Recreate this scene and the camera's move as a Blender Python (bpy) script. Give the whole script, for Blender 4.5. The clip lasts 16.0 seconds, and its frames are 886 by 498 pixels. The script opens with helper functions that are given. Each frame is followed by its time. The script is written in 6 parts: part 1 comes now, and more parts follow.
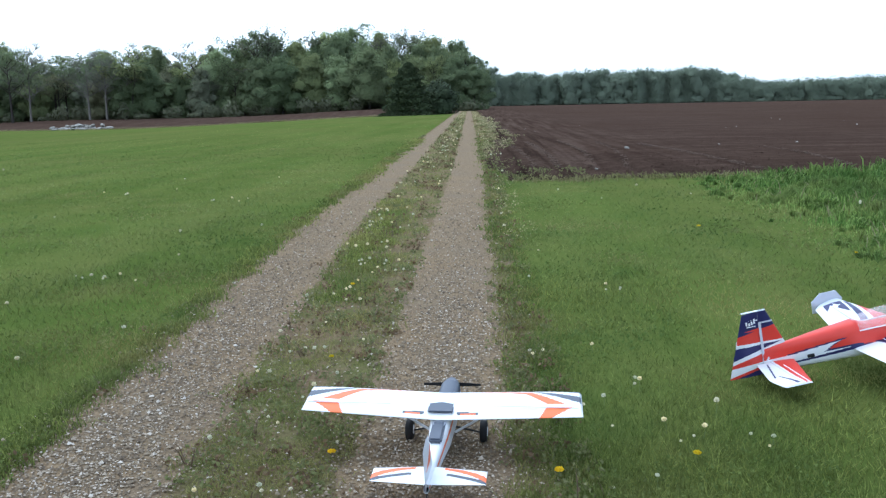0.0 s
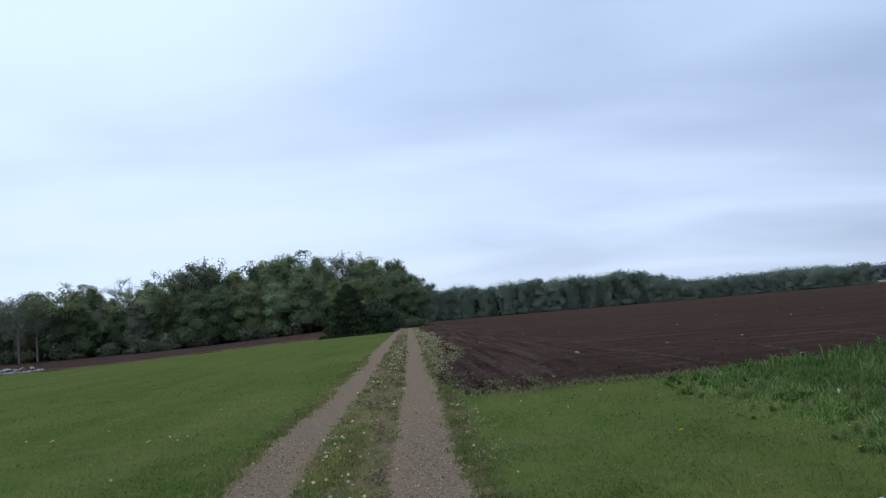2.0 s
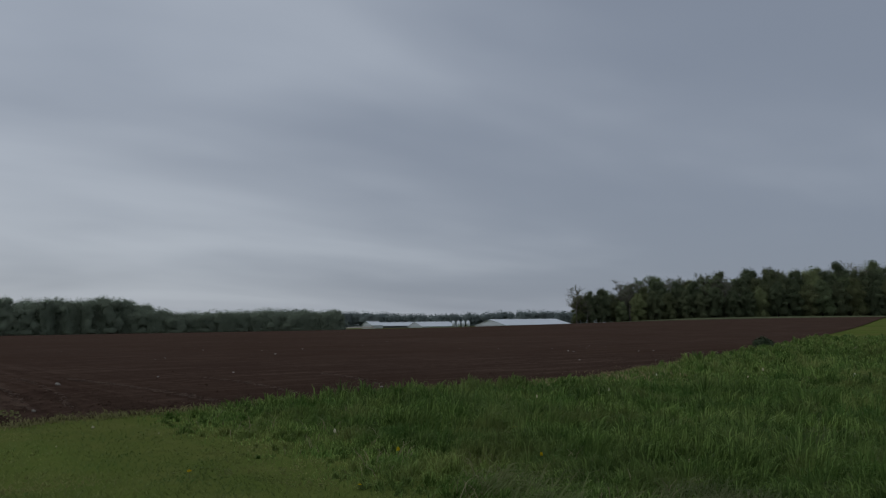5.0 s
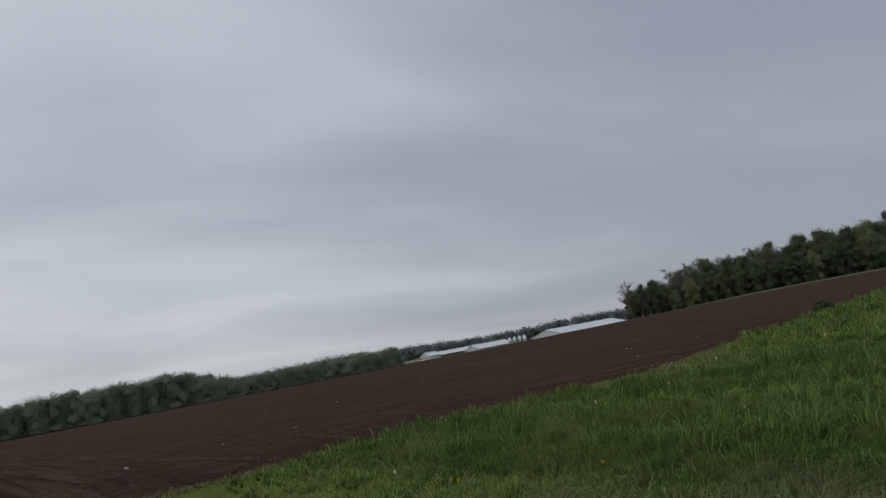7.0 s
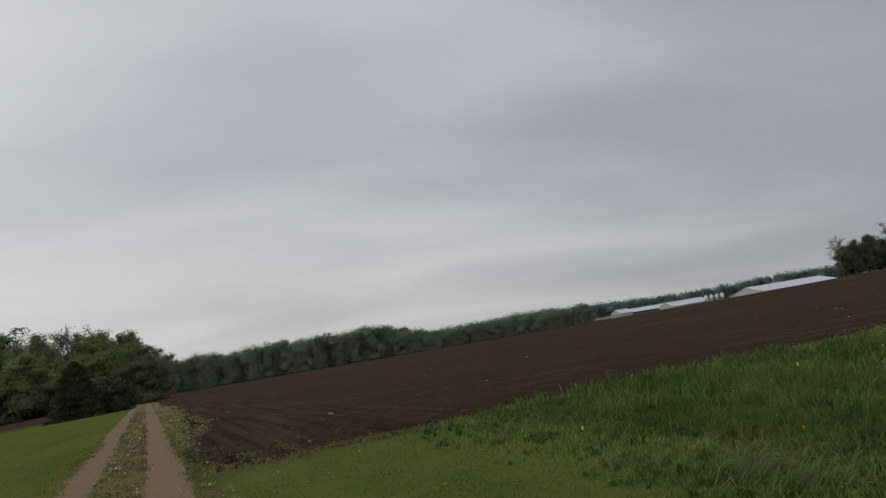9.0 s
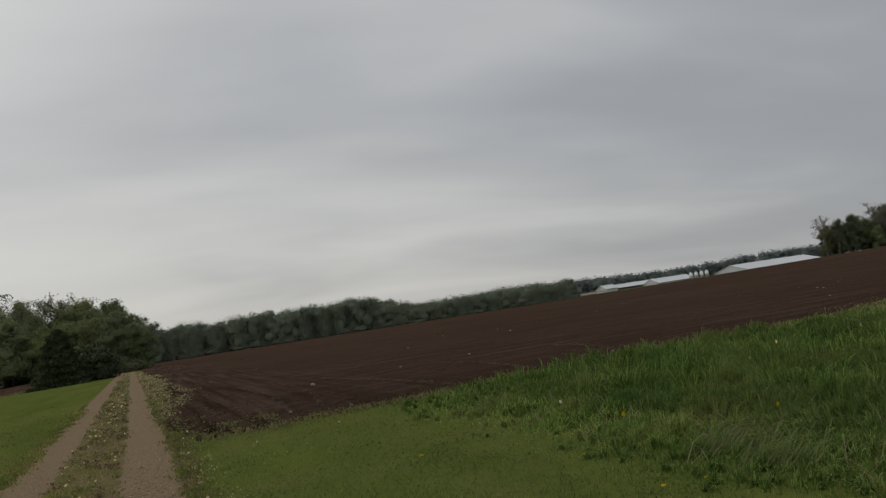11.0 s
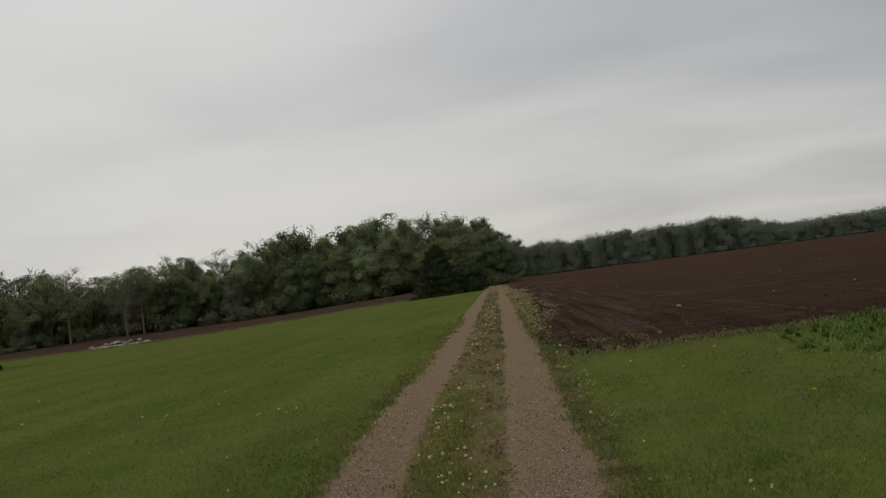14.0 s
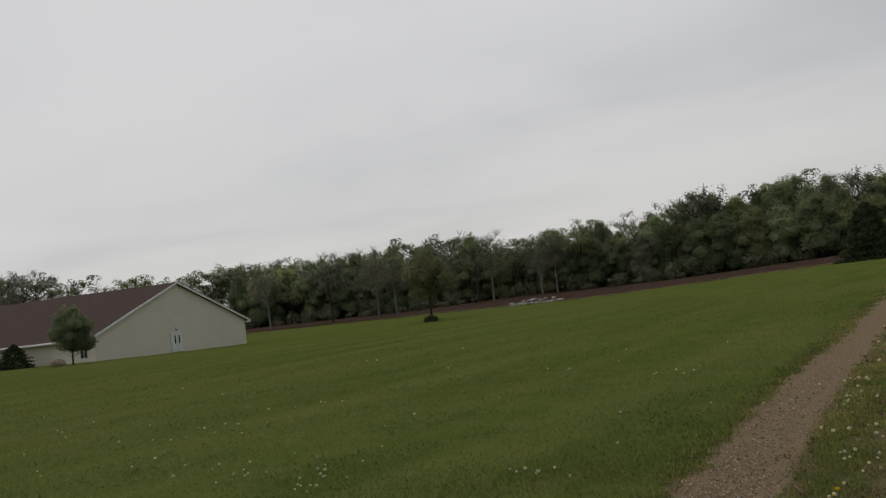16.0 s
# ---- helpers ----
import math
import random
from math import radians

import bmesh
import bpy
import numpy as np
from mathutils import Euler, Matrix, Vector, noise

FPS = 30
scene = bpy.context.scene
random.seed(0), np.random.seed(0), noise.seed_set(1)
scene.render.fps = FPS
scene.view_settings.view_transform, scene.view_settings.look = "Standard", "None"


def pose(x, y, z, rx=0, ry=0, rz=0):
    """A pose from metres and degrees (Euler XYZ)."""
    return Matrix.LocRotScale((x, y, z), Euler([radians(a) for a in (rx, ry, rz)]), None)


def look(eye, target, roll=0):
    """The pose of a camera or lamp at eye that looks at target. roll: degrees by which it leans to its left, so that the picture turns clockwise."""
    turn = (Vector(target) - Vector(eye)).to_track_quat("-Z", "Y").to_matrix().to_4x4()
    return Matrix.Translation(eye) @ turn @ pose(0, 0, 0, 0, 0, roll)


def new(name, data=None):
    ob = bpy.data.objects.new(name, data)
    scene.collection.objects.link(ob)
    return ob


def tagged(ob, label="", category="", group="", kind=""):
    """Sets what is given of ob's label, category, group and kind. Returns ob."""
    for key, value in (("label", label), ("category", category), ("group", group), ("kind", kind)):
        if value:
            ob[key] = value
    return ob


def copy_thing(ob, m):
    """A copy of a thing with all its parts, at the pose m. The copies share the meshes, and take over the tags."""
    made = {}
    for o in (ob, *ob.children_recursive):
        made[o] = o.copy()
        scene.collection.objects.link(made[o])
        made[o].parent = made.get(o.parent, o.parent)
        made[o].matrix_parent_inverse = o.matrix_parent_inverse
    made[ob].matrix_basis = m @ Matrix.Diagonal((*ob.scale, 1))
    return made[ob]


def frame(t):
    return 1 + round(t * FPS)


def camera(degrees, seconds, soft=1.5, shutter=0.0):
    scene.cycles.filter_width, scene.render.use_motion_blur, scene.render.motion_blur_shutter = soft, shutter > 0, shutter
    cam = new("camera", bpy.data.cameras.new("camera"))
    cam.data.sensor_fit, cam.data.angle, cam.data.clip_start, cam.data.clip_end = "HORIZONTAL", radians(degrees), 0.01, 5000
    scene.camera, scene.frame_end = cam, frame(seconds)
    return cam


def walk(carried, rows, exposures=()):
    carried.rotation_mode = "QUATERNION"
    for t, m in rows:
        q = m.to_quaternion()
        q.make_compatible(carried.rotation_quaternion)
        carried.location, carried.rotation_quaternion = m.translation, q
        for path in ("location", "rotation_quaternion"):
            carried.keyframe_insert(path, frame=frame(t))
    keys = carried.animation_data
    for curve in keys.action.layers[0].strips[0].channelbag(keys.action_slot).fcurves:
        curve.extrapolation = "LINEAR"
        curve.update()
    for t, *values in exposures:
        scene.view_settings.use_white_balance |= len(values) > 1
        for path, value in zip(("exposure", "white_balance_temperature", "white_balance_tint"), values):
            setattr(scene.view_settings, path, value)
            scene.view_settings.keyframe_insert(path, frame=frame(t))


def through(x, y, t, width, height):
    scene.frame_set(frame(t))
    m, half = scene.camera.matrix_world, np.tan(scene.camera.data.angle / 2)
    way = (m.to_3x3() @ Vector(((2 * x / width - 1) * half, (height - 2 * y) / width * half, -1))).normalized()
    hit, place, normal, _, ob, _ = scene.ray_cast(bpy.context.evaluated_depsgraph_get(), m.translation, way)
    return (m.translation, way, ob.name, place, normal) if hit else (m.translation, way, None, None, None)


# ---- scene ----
cam = camera(55.2, 16.0, soft=1.25)
PATH = [
    (0, (0.319, -0.989, 1.662), (-0.204, 8.852, -0.034), -1.05),
    (0.5, (0.334, -0.875, 1.677), (-0.051, 9.060, 0.607), -3.9),
    (1, (0.363, -0.667, 1.670), (0.260, 9.329, 1.413), -6.45),
    (1.5, (0.281, -0.442, 1.654), (0.275, 9.557, 1.629), -3.5),
    (2, (0.087, -0.288, 1.634), (0.369, 9.676, 2.430), -4.92),
    (2.5, (0.020, -0.156, 1.621), (0.547, 9.778, 2.642), -5.28),
    (3, (0.020, -0.113, 1.704), (0.856, 9.735, 3.229), -5.49),
    (3.5, (-0.066, -0.042, 1.722), (1.767, 9.665, 3.274), -2.95),
    (4, (-0.125, 0.027, 1.730), (2.991, 9.361, 3.509), -1.25),
    (4.5, (-0.131, 0.035, 1.713), (4.330, 8.846, 3.280), -0.57),
    (4.7, (-0.280, 0.045, 1.694), (5.198, 8.359, 2.623), 1.01),
    (6.8, (-0.101, 0.043, 1.691), (5.479, 8.217, 3.126), -9.95),
    (7, (-0.004, 0.029, 1.700), (5.327, 8.403, 2.909), -10.70),
    (7.5, (0.042, -0.017, 1.700), (4.930, 8.629, 2.858), -11.60),
    (8, (0.018, -0.118, 1.680), (4.279, 8.867, 2.732), -10.91),
    (8.5, (0.069, -0.016, 1.692), (3.464, 9.328, 2.772), -9.55),
    (8.7, (0.020, -0.023, 1.697), (3.318, 9.353, 2.802), -9.70),
    (10.8, (0.097, -0.027, 1.682), (3.414, 9.372, 2.492), -8.85),
    (11, (0.114, -0.001, 1.678), (3.508, 9.375, 2.442), -8.79),
    (11.5, (0.129, 0.031, 1.675), (3.836, 9.294, 2.339), -8.64),
    (12, (0.092, -0.027, 1.703), (4.261, 9.041, 2.336), -8.31),
    (12.5, (0.084, -0.029, 1.700), (4.215, 9.053, 2.381), -7.94),
    (13, (0.092, -0.010, 1.687), (4.030, 9.153, 2.411), -8.05),
    (13.5, (0.088, -0.002, 1.683), (3.421, 9.397, 2.434), -8.41),
    (13.8, (-0.056, 0.018, 1.664), (2.007, 9.770, 2.467), -10.12),
    (14, (-0.134, 0.109, 1.753), (-0.900, 10.071, 2.160), -7.48),
    (14.2, (-0.080, 0.050, 1.730), (-4.064, 9.214, 2.124), -7.99),
    (14.5, (-0.010, -0.002, 1.708), (-6.262, 7.785, 2.240), -9.03),
    (15, (0.014, -0.014, 1.709), (-6.509, 7.541, 2.324), -9.30),
    (15.5, (-0.001, 0.065, 1.698), (-5.984, 8.057, 2.275), -7.53),
    (16, (0.081, 0.087, 1.699), (-5.162, 8.585, 2.245), -6.56),
]
EXPOSURES = [(0, 1.26, 5250, 4), (0.5, 1.1, 5200, 5), (1.0, 0.83, 5050, 8), (1.5, 0.56, 5100, 10), (2.0, 0.27, 5250, 10), (2.5, 0.05, 5500, 9), (3.0, -0.16, 5500, 9), (3.5, -0.3, 5650, 9), (4.0, -0.42, 5800, 9), (4.5, -0.46, 5900, 9), (4.7, -0.6, 5950, 9),
             (7.0, -0.20, 6300, 10), (8.5, -0.2, 6600, 10), (10.8, -0.26, 6950, 9), (11.5, -0.22, 7050, 9), (12.2, -0.1, 7200, 10), (13.5, -0.1, 7250, 10), (14.0, -0.22, 7050, 10), (14.5, -0.2, 6850, 11), (16.0, -0.25, 6850, 11)]
walk(cam, [(t, look(eye, target, roll)) for t, eye, target, roll in PATH], EXPOSURES)

rng = np.random.default_rng(7)

# ---- world and sun: a high overcast, brighter towards the house side ----
SUN_EL, SUN_AZ = 60, 38          # degrees above the horizon, degrees left of the track
world = bpy.data.worlds.new("overcast")
scene.world = world
world.use_nodes = True
wt = world.node_tree
wt.nodes.clear()


def wnode(kind, **inputs):
    n = wt.nodes.new(kind)
    for key, value in inputs.items():
        n.inputs[key].default_value = value
    return n


def wmath(op, a, b=None):
    n = wt.nodes.new("ShaderNodeMath")
    n.operation = op
    for i, v in enumerate((a, b)):
        if v is None:
            continue
        if isinstance(v, (int, float)):
            n.inputs[i].default_value = v
        else:
            wt.links.new(v, n.inputs[i])
    return n.outputs[0]


sky = wt.nodes.new("ShaderNodeTexSky")
sky.sky_type, sky.sun_disc = "NISHITA", False
sky.sun_elevation, sky.sun_rotation = radians(SUN_EL), radians(-SUN_AZ)
coord = wt.nodes.new("ShaderNodeTexCoord")
sep = wt.nodes.new("ShaderNodeSeparateXYZ")
wt.links.new(coord.outputs["Generated"], sep.inputs[0])
height = wmath("ADD", wmath("MAXIMUM", sep.outputs[2], 0.0), 0.15)
layer = wt.nodes.new("ShaderNodeCombineXYZ")
wt.links.new(wmath("DIVIDE", sep.outputs[0], height), layer.inputs[0])
wt.links.new(wmath("DIVIDE", sep.outputs[1], height), layer.inputs[1])
turn = wt.nodes.new("ShaderNodeMapping")
turn.inputs["Rotation"].default_value = (0, 0, radians(-38))
turn.inputs["Scale"].default_value = (0.6, 1.0, 1.0)
wt.links.new(layer.outputs[0], turn.inputs[0])
broad = wnode("ShaderNodeTexNoise", Scale=0.72, Detail=3.0, Roughness=0.5, Distortion=0.4)
wisps = wnode("ShaderNodeTexNoise", Scale=1.9, Detail=4.0, Roughness=0.5, Distortion=0.2)
for n in (broad, wisps):
    wt.links.new(turn.outputs[0], n.inputs["Vector"])
cover = wmath("ADD", wmath("MULTIPLY", broad.outputs[0], 0.82), wmath("MULTIPLY", wisps.outputs[0], 0.18))
glow = wmath("ADD", wmath("MULTIPLY", wmath("MAXIMUM", sep.outputs[0], -0.2), -0.52), wmath("ADD", cover, 0.105))
west = wmath("MAXIMUM", wmath("MULTIPLY", sep.outputs[0], -1.0), 0.0)
rise = wmath("SUBTRACT", wmath("MINIMUM", sep.outputs[2], 0.5), 0.19)
glow = wmath("ADD", glow, wmath("MULTIPLY", wmath("MULTIPLY", west, rise), 0.65))
ramp = wt.nodes.new("ShaderNodeValToRGB")
ramp.color_ramp.interpolation = "EASE"
ramp.color_ramp.elements[0].position, ramp.color_ramp.elements[0].color = 0.12, (0.372, 0.405, 0.47, 1)
ramp.color_ramp.elements[1].position, ramp.color_ramp.elements[1].color = 0.82, (0.835, 0.86, 0.895, 1)
wt.links.new(glow, ramp.inputs[0])
low = wt.nodes.new("ShaderNodeMapRange")
low.inputs["From Min"].default_value, low.inputs["From Max"].default_value = 0.0, 0.30
low.inputs["To Min"].default_value, low.inputs["To Max"].default_value = 0.55, 0.0
wt.links.new(sep.outputs[2], low.inputs[0])
pale = wt.nodes.new("ShaderNodeMix")
pale.data_type = "RGBA"
side = wmath("MULTIPLY_ADD", sep.outputs[0], -1.0)
side.node.inputs[2].default_value = 0.95
side.node.use_clamp = True
side = wmath("MULTIPLY", side, wmath("SUBTRACT", 1.0, wmath("MULTIPLY", west, 0.75)))
wt.links.new(wmath("MULTIPLY", low.outputs[0], side), pale.inputs[0])
wt.links.new(ramp.outputs[0], pale.inputs[6])
pale.inputs[7].default_value = (0.672, 0.664, 0.648, 1)
clouds = wnode("ShaderNodeBackground", Strength=0.95)
wt.links.new(pale.outputs[2], clouds.inputs["Color"])
clear = wnode("ShaderNodeBackground", Strength=0.08)
wt.links.new(sky.outputs[0], clear.inputs["Color"])
blend = wt.nodes.new("ShaderNodeMixShader")
blend.inputs[0].default_value = 0.9
wt.links.new(clear.outputs[0], blend.inputs[1])
wt.links.new(clouds.outputs[0], blend.inputs[2])
wt.links.new(blend.outputs[0], wt.nodes.new("ShaderNodeOutputWorld").inputs[0])

sun = new("sun", bpy.data.lights.new("sun", "SUN"))
sun.data.energy, sun.data.angle, sun.data.color = 0.7, radians(60), (1.0, 0.97, 0.92)
sun_way = Vector((-math.sin(radians(SUN_AZ)) * math.cos(radians(SUN_EL)), math.cos(radians(SUN_AZ)) * math.cos(radians(SUN_EL)), math.sin(radians(SUN_EL))))
sun.matrix_world = look(sun_way * 50, (0, 0, 0))


# ---- materials ----
class Mat:
    """A node material with short ways to add nodes."""

    def __init__(self, name, rough=0.8, metal=0.0, spec=0.3):
        self.m = bpy.data.materials.new(name)
        self.m.use_nodes = True
        self.t = self.m.node_tree
        self.b = self.t.nodes["Principled BSDF"]
        self.b.inputs["Roughness"].default_value = rough
        self.b.inputs["Metallic"].default_value = metal
        self.b.inputs["Specular IOR Level"].default_value = spec

    def node(self, kind, **inputs):
        n = self.t.nodes.new(kind)
        for key, value in inputs.items():
            self.put(n, key.replace("_", " "), value)
        return n

    def put(self, n, key, value):
        if isinstance(value, bpy.types.NodeSocket):
            self.t.links.new(value, n.inputs[key])
        else:
            n.inputs[key].default_value = value

    def where(self, scale=(1, 1, 1), turn=0.0):
        c = self.node("ShaderNodeTexCoord")
        k = self.node("ShaderNodeMapping", Scale=scale, Rotation=(0, 0, radians(turn)))
        self.t.links.new(c.outputs["Object"], k.inputs[0])
        return k.outputs[0]

    def noise(self, scale, detail=4.0, rough=0.55, vector=None, distortion=0.0):
        n = self.node("ShaderNodeTexNoise", Scale=scale, Detail=detail, Roughness=rough, Distortion=distortion)
        self.t.links.new(vector if vector else self.where(), n.inputs["Vector"])
        return n.outputs[0]

    def ramp(self, value, stops):
        r = self.node("ShaderNodeValToRGB")
        while len(r.color_ramp.elements) < len(stops):
            r.color_ramp.elements.new(0.5)
        for e, (p, c) in zip(r.color_ramp.elements, stops):
            e.position = p
            e.color = (*c, 1) if len(c) == 3 else (c[0], c[0], c[0], 1)
        self.t.links.new(value, r.inputs[0])
        return r.outputs[0]

    def mix(self, fac, a, b, mode="MIX"):
        n = self.node("ShaderNodeMix")
        n.data_type, n.blend_type = "RGBA", mode
        for i, v in ((0, fac), (6, a), (7, b)):
            if isinstance(v, bpy.types.NodeSocket):
                self.t.links.new(v, n.inputs[i])
            else:
                n.inputs[i].default_value = v if i == 0 else (*v, 1)
        return n.outputs[2]

    def math(self, op, a, b=0.0):
        n = self.node("ShaderNodeMath")
        n.operation = op
        for i, v in enumerate((a, b)):
            if isinstance(v, bpy.types.NodeSocket):
                self.t.links.new(v, n.inputs[i])
            else:
                n.inputs[i].default_value = v
        return n.outputs[0]

    def colour(self, c):
        self.put(self.b, "Base Color", c if isinstance(c, bpy.types.NodeSocket) else (*c, 1))
        return self

    def bump(self, value, strength=0.4, distance=0.02):
        n = self.node("ShaderNodeBump", Strength=strength, Distance=distance)
        self.t.links.new(value, n.inputs["Height"])
        self.t.links.new(n.outputs[0], self.b.inputs["Normal"])
        return self

    def island(self):
        return self.node("ShaderNodeNewGeometry").outputs["Random Per Island"]

    def each(self):
        return self.node("ShaderNodeObjectInfo").outputs["Random"]


def plain(name, c, rough=0.6, metal=0.0, spec=0.3, wear=0.12, scale=6.0):
    """A paint or plastic with a faint uneven tone and fine relief."""
    k = Mat(name, rough, metal, spec)
    n = k.noise(scale, 5)
    dark = tuple(v * (1 - wear) for v in c)
    k.colour(k.mix(k.ramp(n, [(0.35, (0,)), (0.7, (1,))]), dark, c))
    k.bump(k.noise(scale * 30, 2), 0.05, 0.002)
    return k.m


def lawn_material():
    k = Mat("lawn", 1.0, 0, 0.0)
    big = k.noise(0.11, 3)
    mid = k.noise(1.3, 5)
    fine = k.noise(26, 6, 0.7)
    mow = k.noise(0.5, 2, 0.5, k.where((1.0, 0.12, 1), 24))
    c = k.mix(k.ramp(fine, [(0.3, (0,)), (0.72, (1,))]), (0.050, 0.068, 0.015), (0.092, 0.121, 0.027))
    c = k.mix(k.ramp(mid, [(0.45, (0,)), (0.75, (0.55,))]), c, (0.145, 0.142, 0.045))
    c = k.mix(k.ramp(big, [(0.35, (0.0,)), (0.7, (0.5,))]), c, (0.070, 0.116, 0.022))
    c = k.mix(k.ramp(mow, [(0.42, (0,)), (0.62, (0.32,))]), c, (0.130, 0.150, 0.040))
    pass_ = k.noise(0.9, 2, 0.4, k.where((1.0, 0.05, 1), 52))
    c = k.mix(k.ramp(pass_, [(0.45, (0,)), (0.62, (0.35,))]), c, (0.120, 0.126, 0.038))
    worn = k.noise(0.045, 4, 0.6)
    c = k.mix(k.ramp(worn, [(0.46, (0,)), (0.66, (0.5,))]), c, (0.118, 0.116, 0.038))
    k.colour(c).bump(fine, 0.7, 0.02)
    return k.m


def verge_material():
    """Thin, trodden grass with bare earth between and beside the wheel tracks."""
    k = Mat("verge", 1.0, 0, 0.0)
    n1, n2, n3, n4 = k.noise(3.2, 5, 0.6), k.noise(70, 5, 0.7), k.noise(0.9, 3), k.noise(9.0, 5, 0.65)
    soil = k.mix(n2, (0.100, 0.068, 0.040), (0.270, 0.198, 0.122))
    soil = k.mix(k.ramp(n4, [(0.48, (0,)), (0.68, (0.7,))]), soil, (0.085, 0.064, 0.042))
    green = k.mix(n2, (0.070, 0.080, 0.024), (0.150, 0.155, 0.055))
    f = k.math("ADD", k.math("MULTIPLY", n1, 0.7), k.math("MULTIPLY", n3, 0.4))
    k.colour(k.mix(k.ramp(f, [(0.46, (0,)), (0.64, (0.85,))]), soil, green)).bump(n2, 0.8, 0.02)
    return k.m


def gravel_material():
    k = Mat("gravel_bed", 1.0, 0, 0.05)
    v = k.node("ShaderNodeTexVoronoi", Scale=62.0)
    k.t.links.new(k.where(), v.inputs["Vector"])
    fine, big, mid = k.noise(150, 4, 0.7), k.noise(1.1, 4), k.noise(7.0, 5, 0.65)
    stone = k.mix(fine, (0.116, 0.081, 0.048), (0.298, 0.216, 0.130))
    grey = k.ramp(v.outputs["Color"], [(0.0, (0.12,)), (1.0, (0.88,))])
    c = k.mix(0.6, stone, grey, "SOFT_LIGHT")
    c = k.mix(k.ramp(big, [(0.4, (0,)), (0.72, (0.7,))]), c, (0.180, 0.138, 0.094))
    c = k.mix(k.ramp(mid, [(0.5, (0,)), (0.75, (0.45,))]), c, (0.120, 0.088, 0.063))
    k.colour(c).bump(v.outputs["Distance"], 0.8, 0.012)
    return k.m


def soil_material():
    k = Mat("tilled_soil", 1.0, 0, 0.0)
    row = k.noise(3.0, 3, 0.6, k.where((0.06, 1.0, 1), -9))
    clod, fine, big = k.noise(7.0, 6, 0.7), k.noise(55, 4, 0.7), k.noise(0.05, 3)
    c = k.mix(clod, (0.026, 0.0160, 0.0120), (0.080, 0.0525, 0.0405))
    c = k.mix(k.ramp(row, [(0.45, (0,)), (0.68, (0.75,))]), c, (0.100, 0.068, 0.050))
    c = k.mix(k.ramp(big, [(0.4, (0,)), (0.65, (0.4,))]), c, (0.050, 0.030, 0.021))
    c = k.mix(k.ramp(fine, [(0.72, (0,)), (0.82, (0.4,))]), c, (0.15, 0.115, 0.09))
    sep = k.node("ShaderNodeSeparateXYZ")
    k.t.links.new(k.where(), sep.inputs[0])
    head = k.ramp(k.math("MULTIPLY", sep.outputs[0], 0.1), [(0.25, (1,)), (0.85, (0,))])
    drag = k.noise(2.4, 3, 0.6, k.where((1.0, 0.035, 1), 4))
    c = k.mix(k.math("MULTIPLY", head, k.ramp(drag, [(0.50, (0,)), (0.66, (0.55,))])), c, (0.112, 0.078, 0.060))
    c = k.mix(k.math("MULTIPLY", head, k.ramp(drag, [(0.36, (0.6,)), (0.46, (0,))])), c, (0.026, 0.017, 0.013))
    k.colour(c).bump(k.math("ADD", clod, k.math("MULTIPLY", fine, 0.3)), 1.0, 0.08)
    return k.m


def leaf_material(name, dark, light, tint, through=0.25, patch=0.35):
    """Leaves: tone varies by tree, by clump and within the crown."""
    k = Mat(name, 0.75, 0, 0.15)
    c = k.mix(k.island(), dark, light)
    c = k.mix(k.math("MULTIPLY", k.ramp(k.noise(patch, 2), [(0.4, (0,)), (0.65, (1,))]), 0.6), c, tint)
    tone = k.ramp(k.each(), [(0.0, (0.82, 0.87, 0.84)), (0.5, (1.0, 1.0, 1.0)), (1.0, (1.24, 1.15, 0.95))])
    c = k.mix(1.0, c, tone, "MULTIPLY")
    k.colour(c)
    k.b.inputs["Subsurface Weight"].default_value = 0.0
    back = k.node("ShaderNodeBsdfTranslucent", Color=c)
    join = k.node("ShaderNodeMixShader")
    join.inputs[0].default_value = through
    k.t.links.new(k.b.outputs[0], join.inputs[1])
    k.t.links.new(back.outputs[0], join.inputs[2])
    k.t.links.new(join.outputs[0], k.t.nodes["Material Output"].inputs[0])
    return k.m


def grass_material(name, dark, light, dry, lush, through=0.4, spread=(0.92, 1.04)):
    """Grass: tone varies blade by blade, and in lush and dry patches of the ground."""
    k = Mat(name, 0.8, 0, 0.2)
    c = k.mix(k.ramp(k.island(), [(0.0, (0,)), (0.55, (0.35,)), (0.88, (0.8,)), (1.0, (1,))]), tuple(spread[0] * v for v in dark), tuple(spread[1] * v for v in light))
    c = k.mix(k.math("MULTIPLY", k.ramp(k.noise(0.55, 4), [(0.47, (0,)), (0.66, (1,))]), 0.68), c, dry)
    c = k.mix(k.math("MULTIPLY", k.ramp(k.noise(0.8, 4, 0.6, k.where((1, 1, 1), 40)), [(0.48, (0,)), (0.64, (1,))]), 0.6), c, lush)
    mow = k.noise(0.5, 2, 0.5, k.where((1.0, 0.12, 1), 24))
    c = k.mix(1.0, c, k.ramp(mow, [(0.38, (0.76, 0.79, 0.76)), (0.66, (1.26, 1.20, 1.22))]), "MULTIPLY")
    k.colour(c)
    back = k.node("ShaderNodeBsdfTranslucent", Color=c)
    join = k.node("ShaderNodeMixShader")
    join.inputs[0].default_value = through
    k.t.links.new(k.b.outputs[0], join.inputs[1])
    k.t.links.new(back.outputs[0], join.inputs[2])
    k.t.links.new(join.outputs[0], k.t.nodes["Material Output"].inputs[0])
    return k.m


def bark_material(name, a, b):
    k = Mat(name, 0.95, 0, 0.1)
    n = k.noise(4.0, 5, 0.65, k.where((3, 3, 0.6)))
    k.colour(k.mix(n, a, b)).bump(n, 0.7, 0.05)
    return k.m


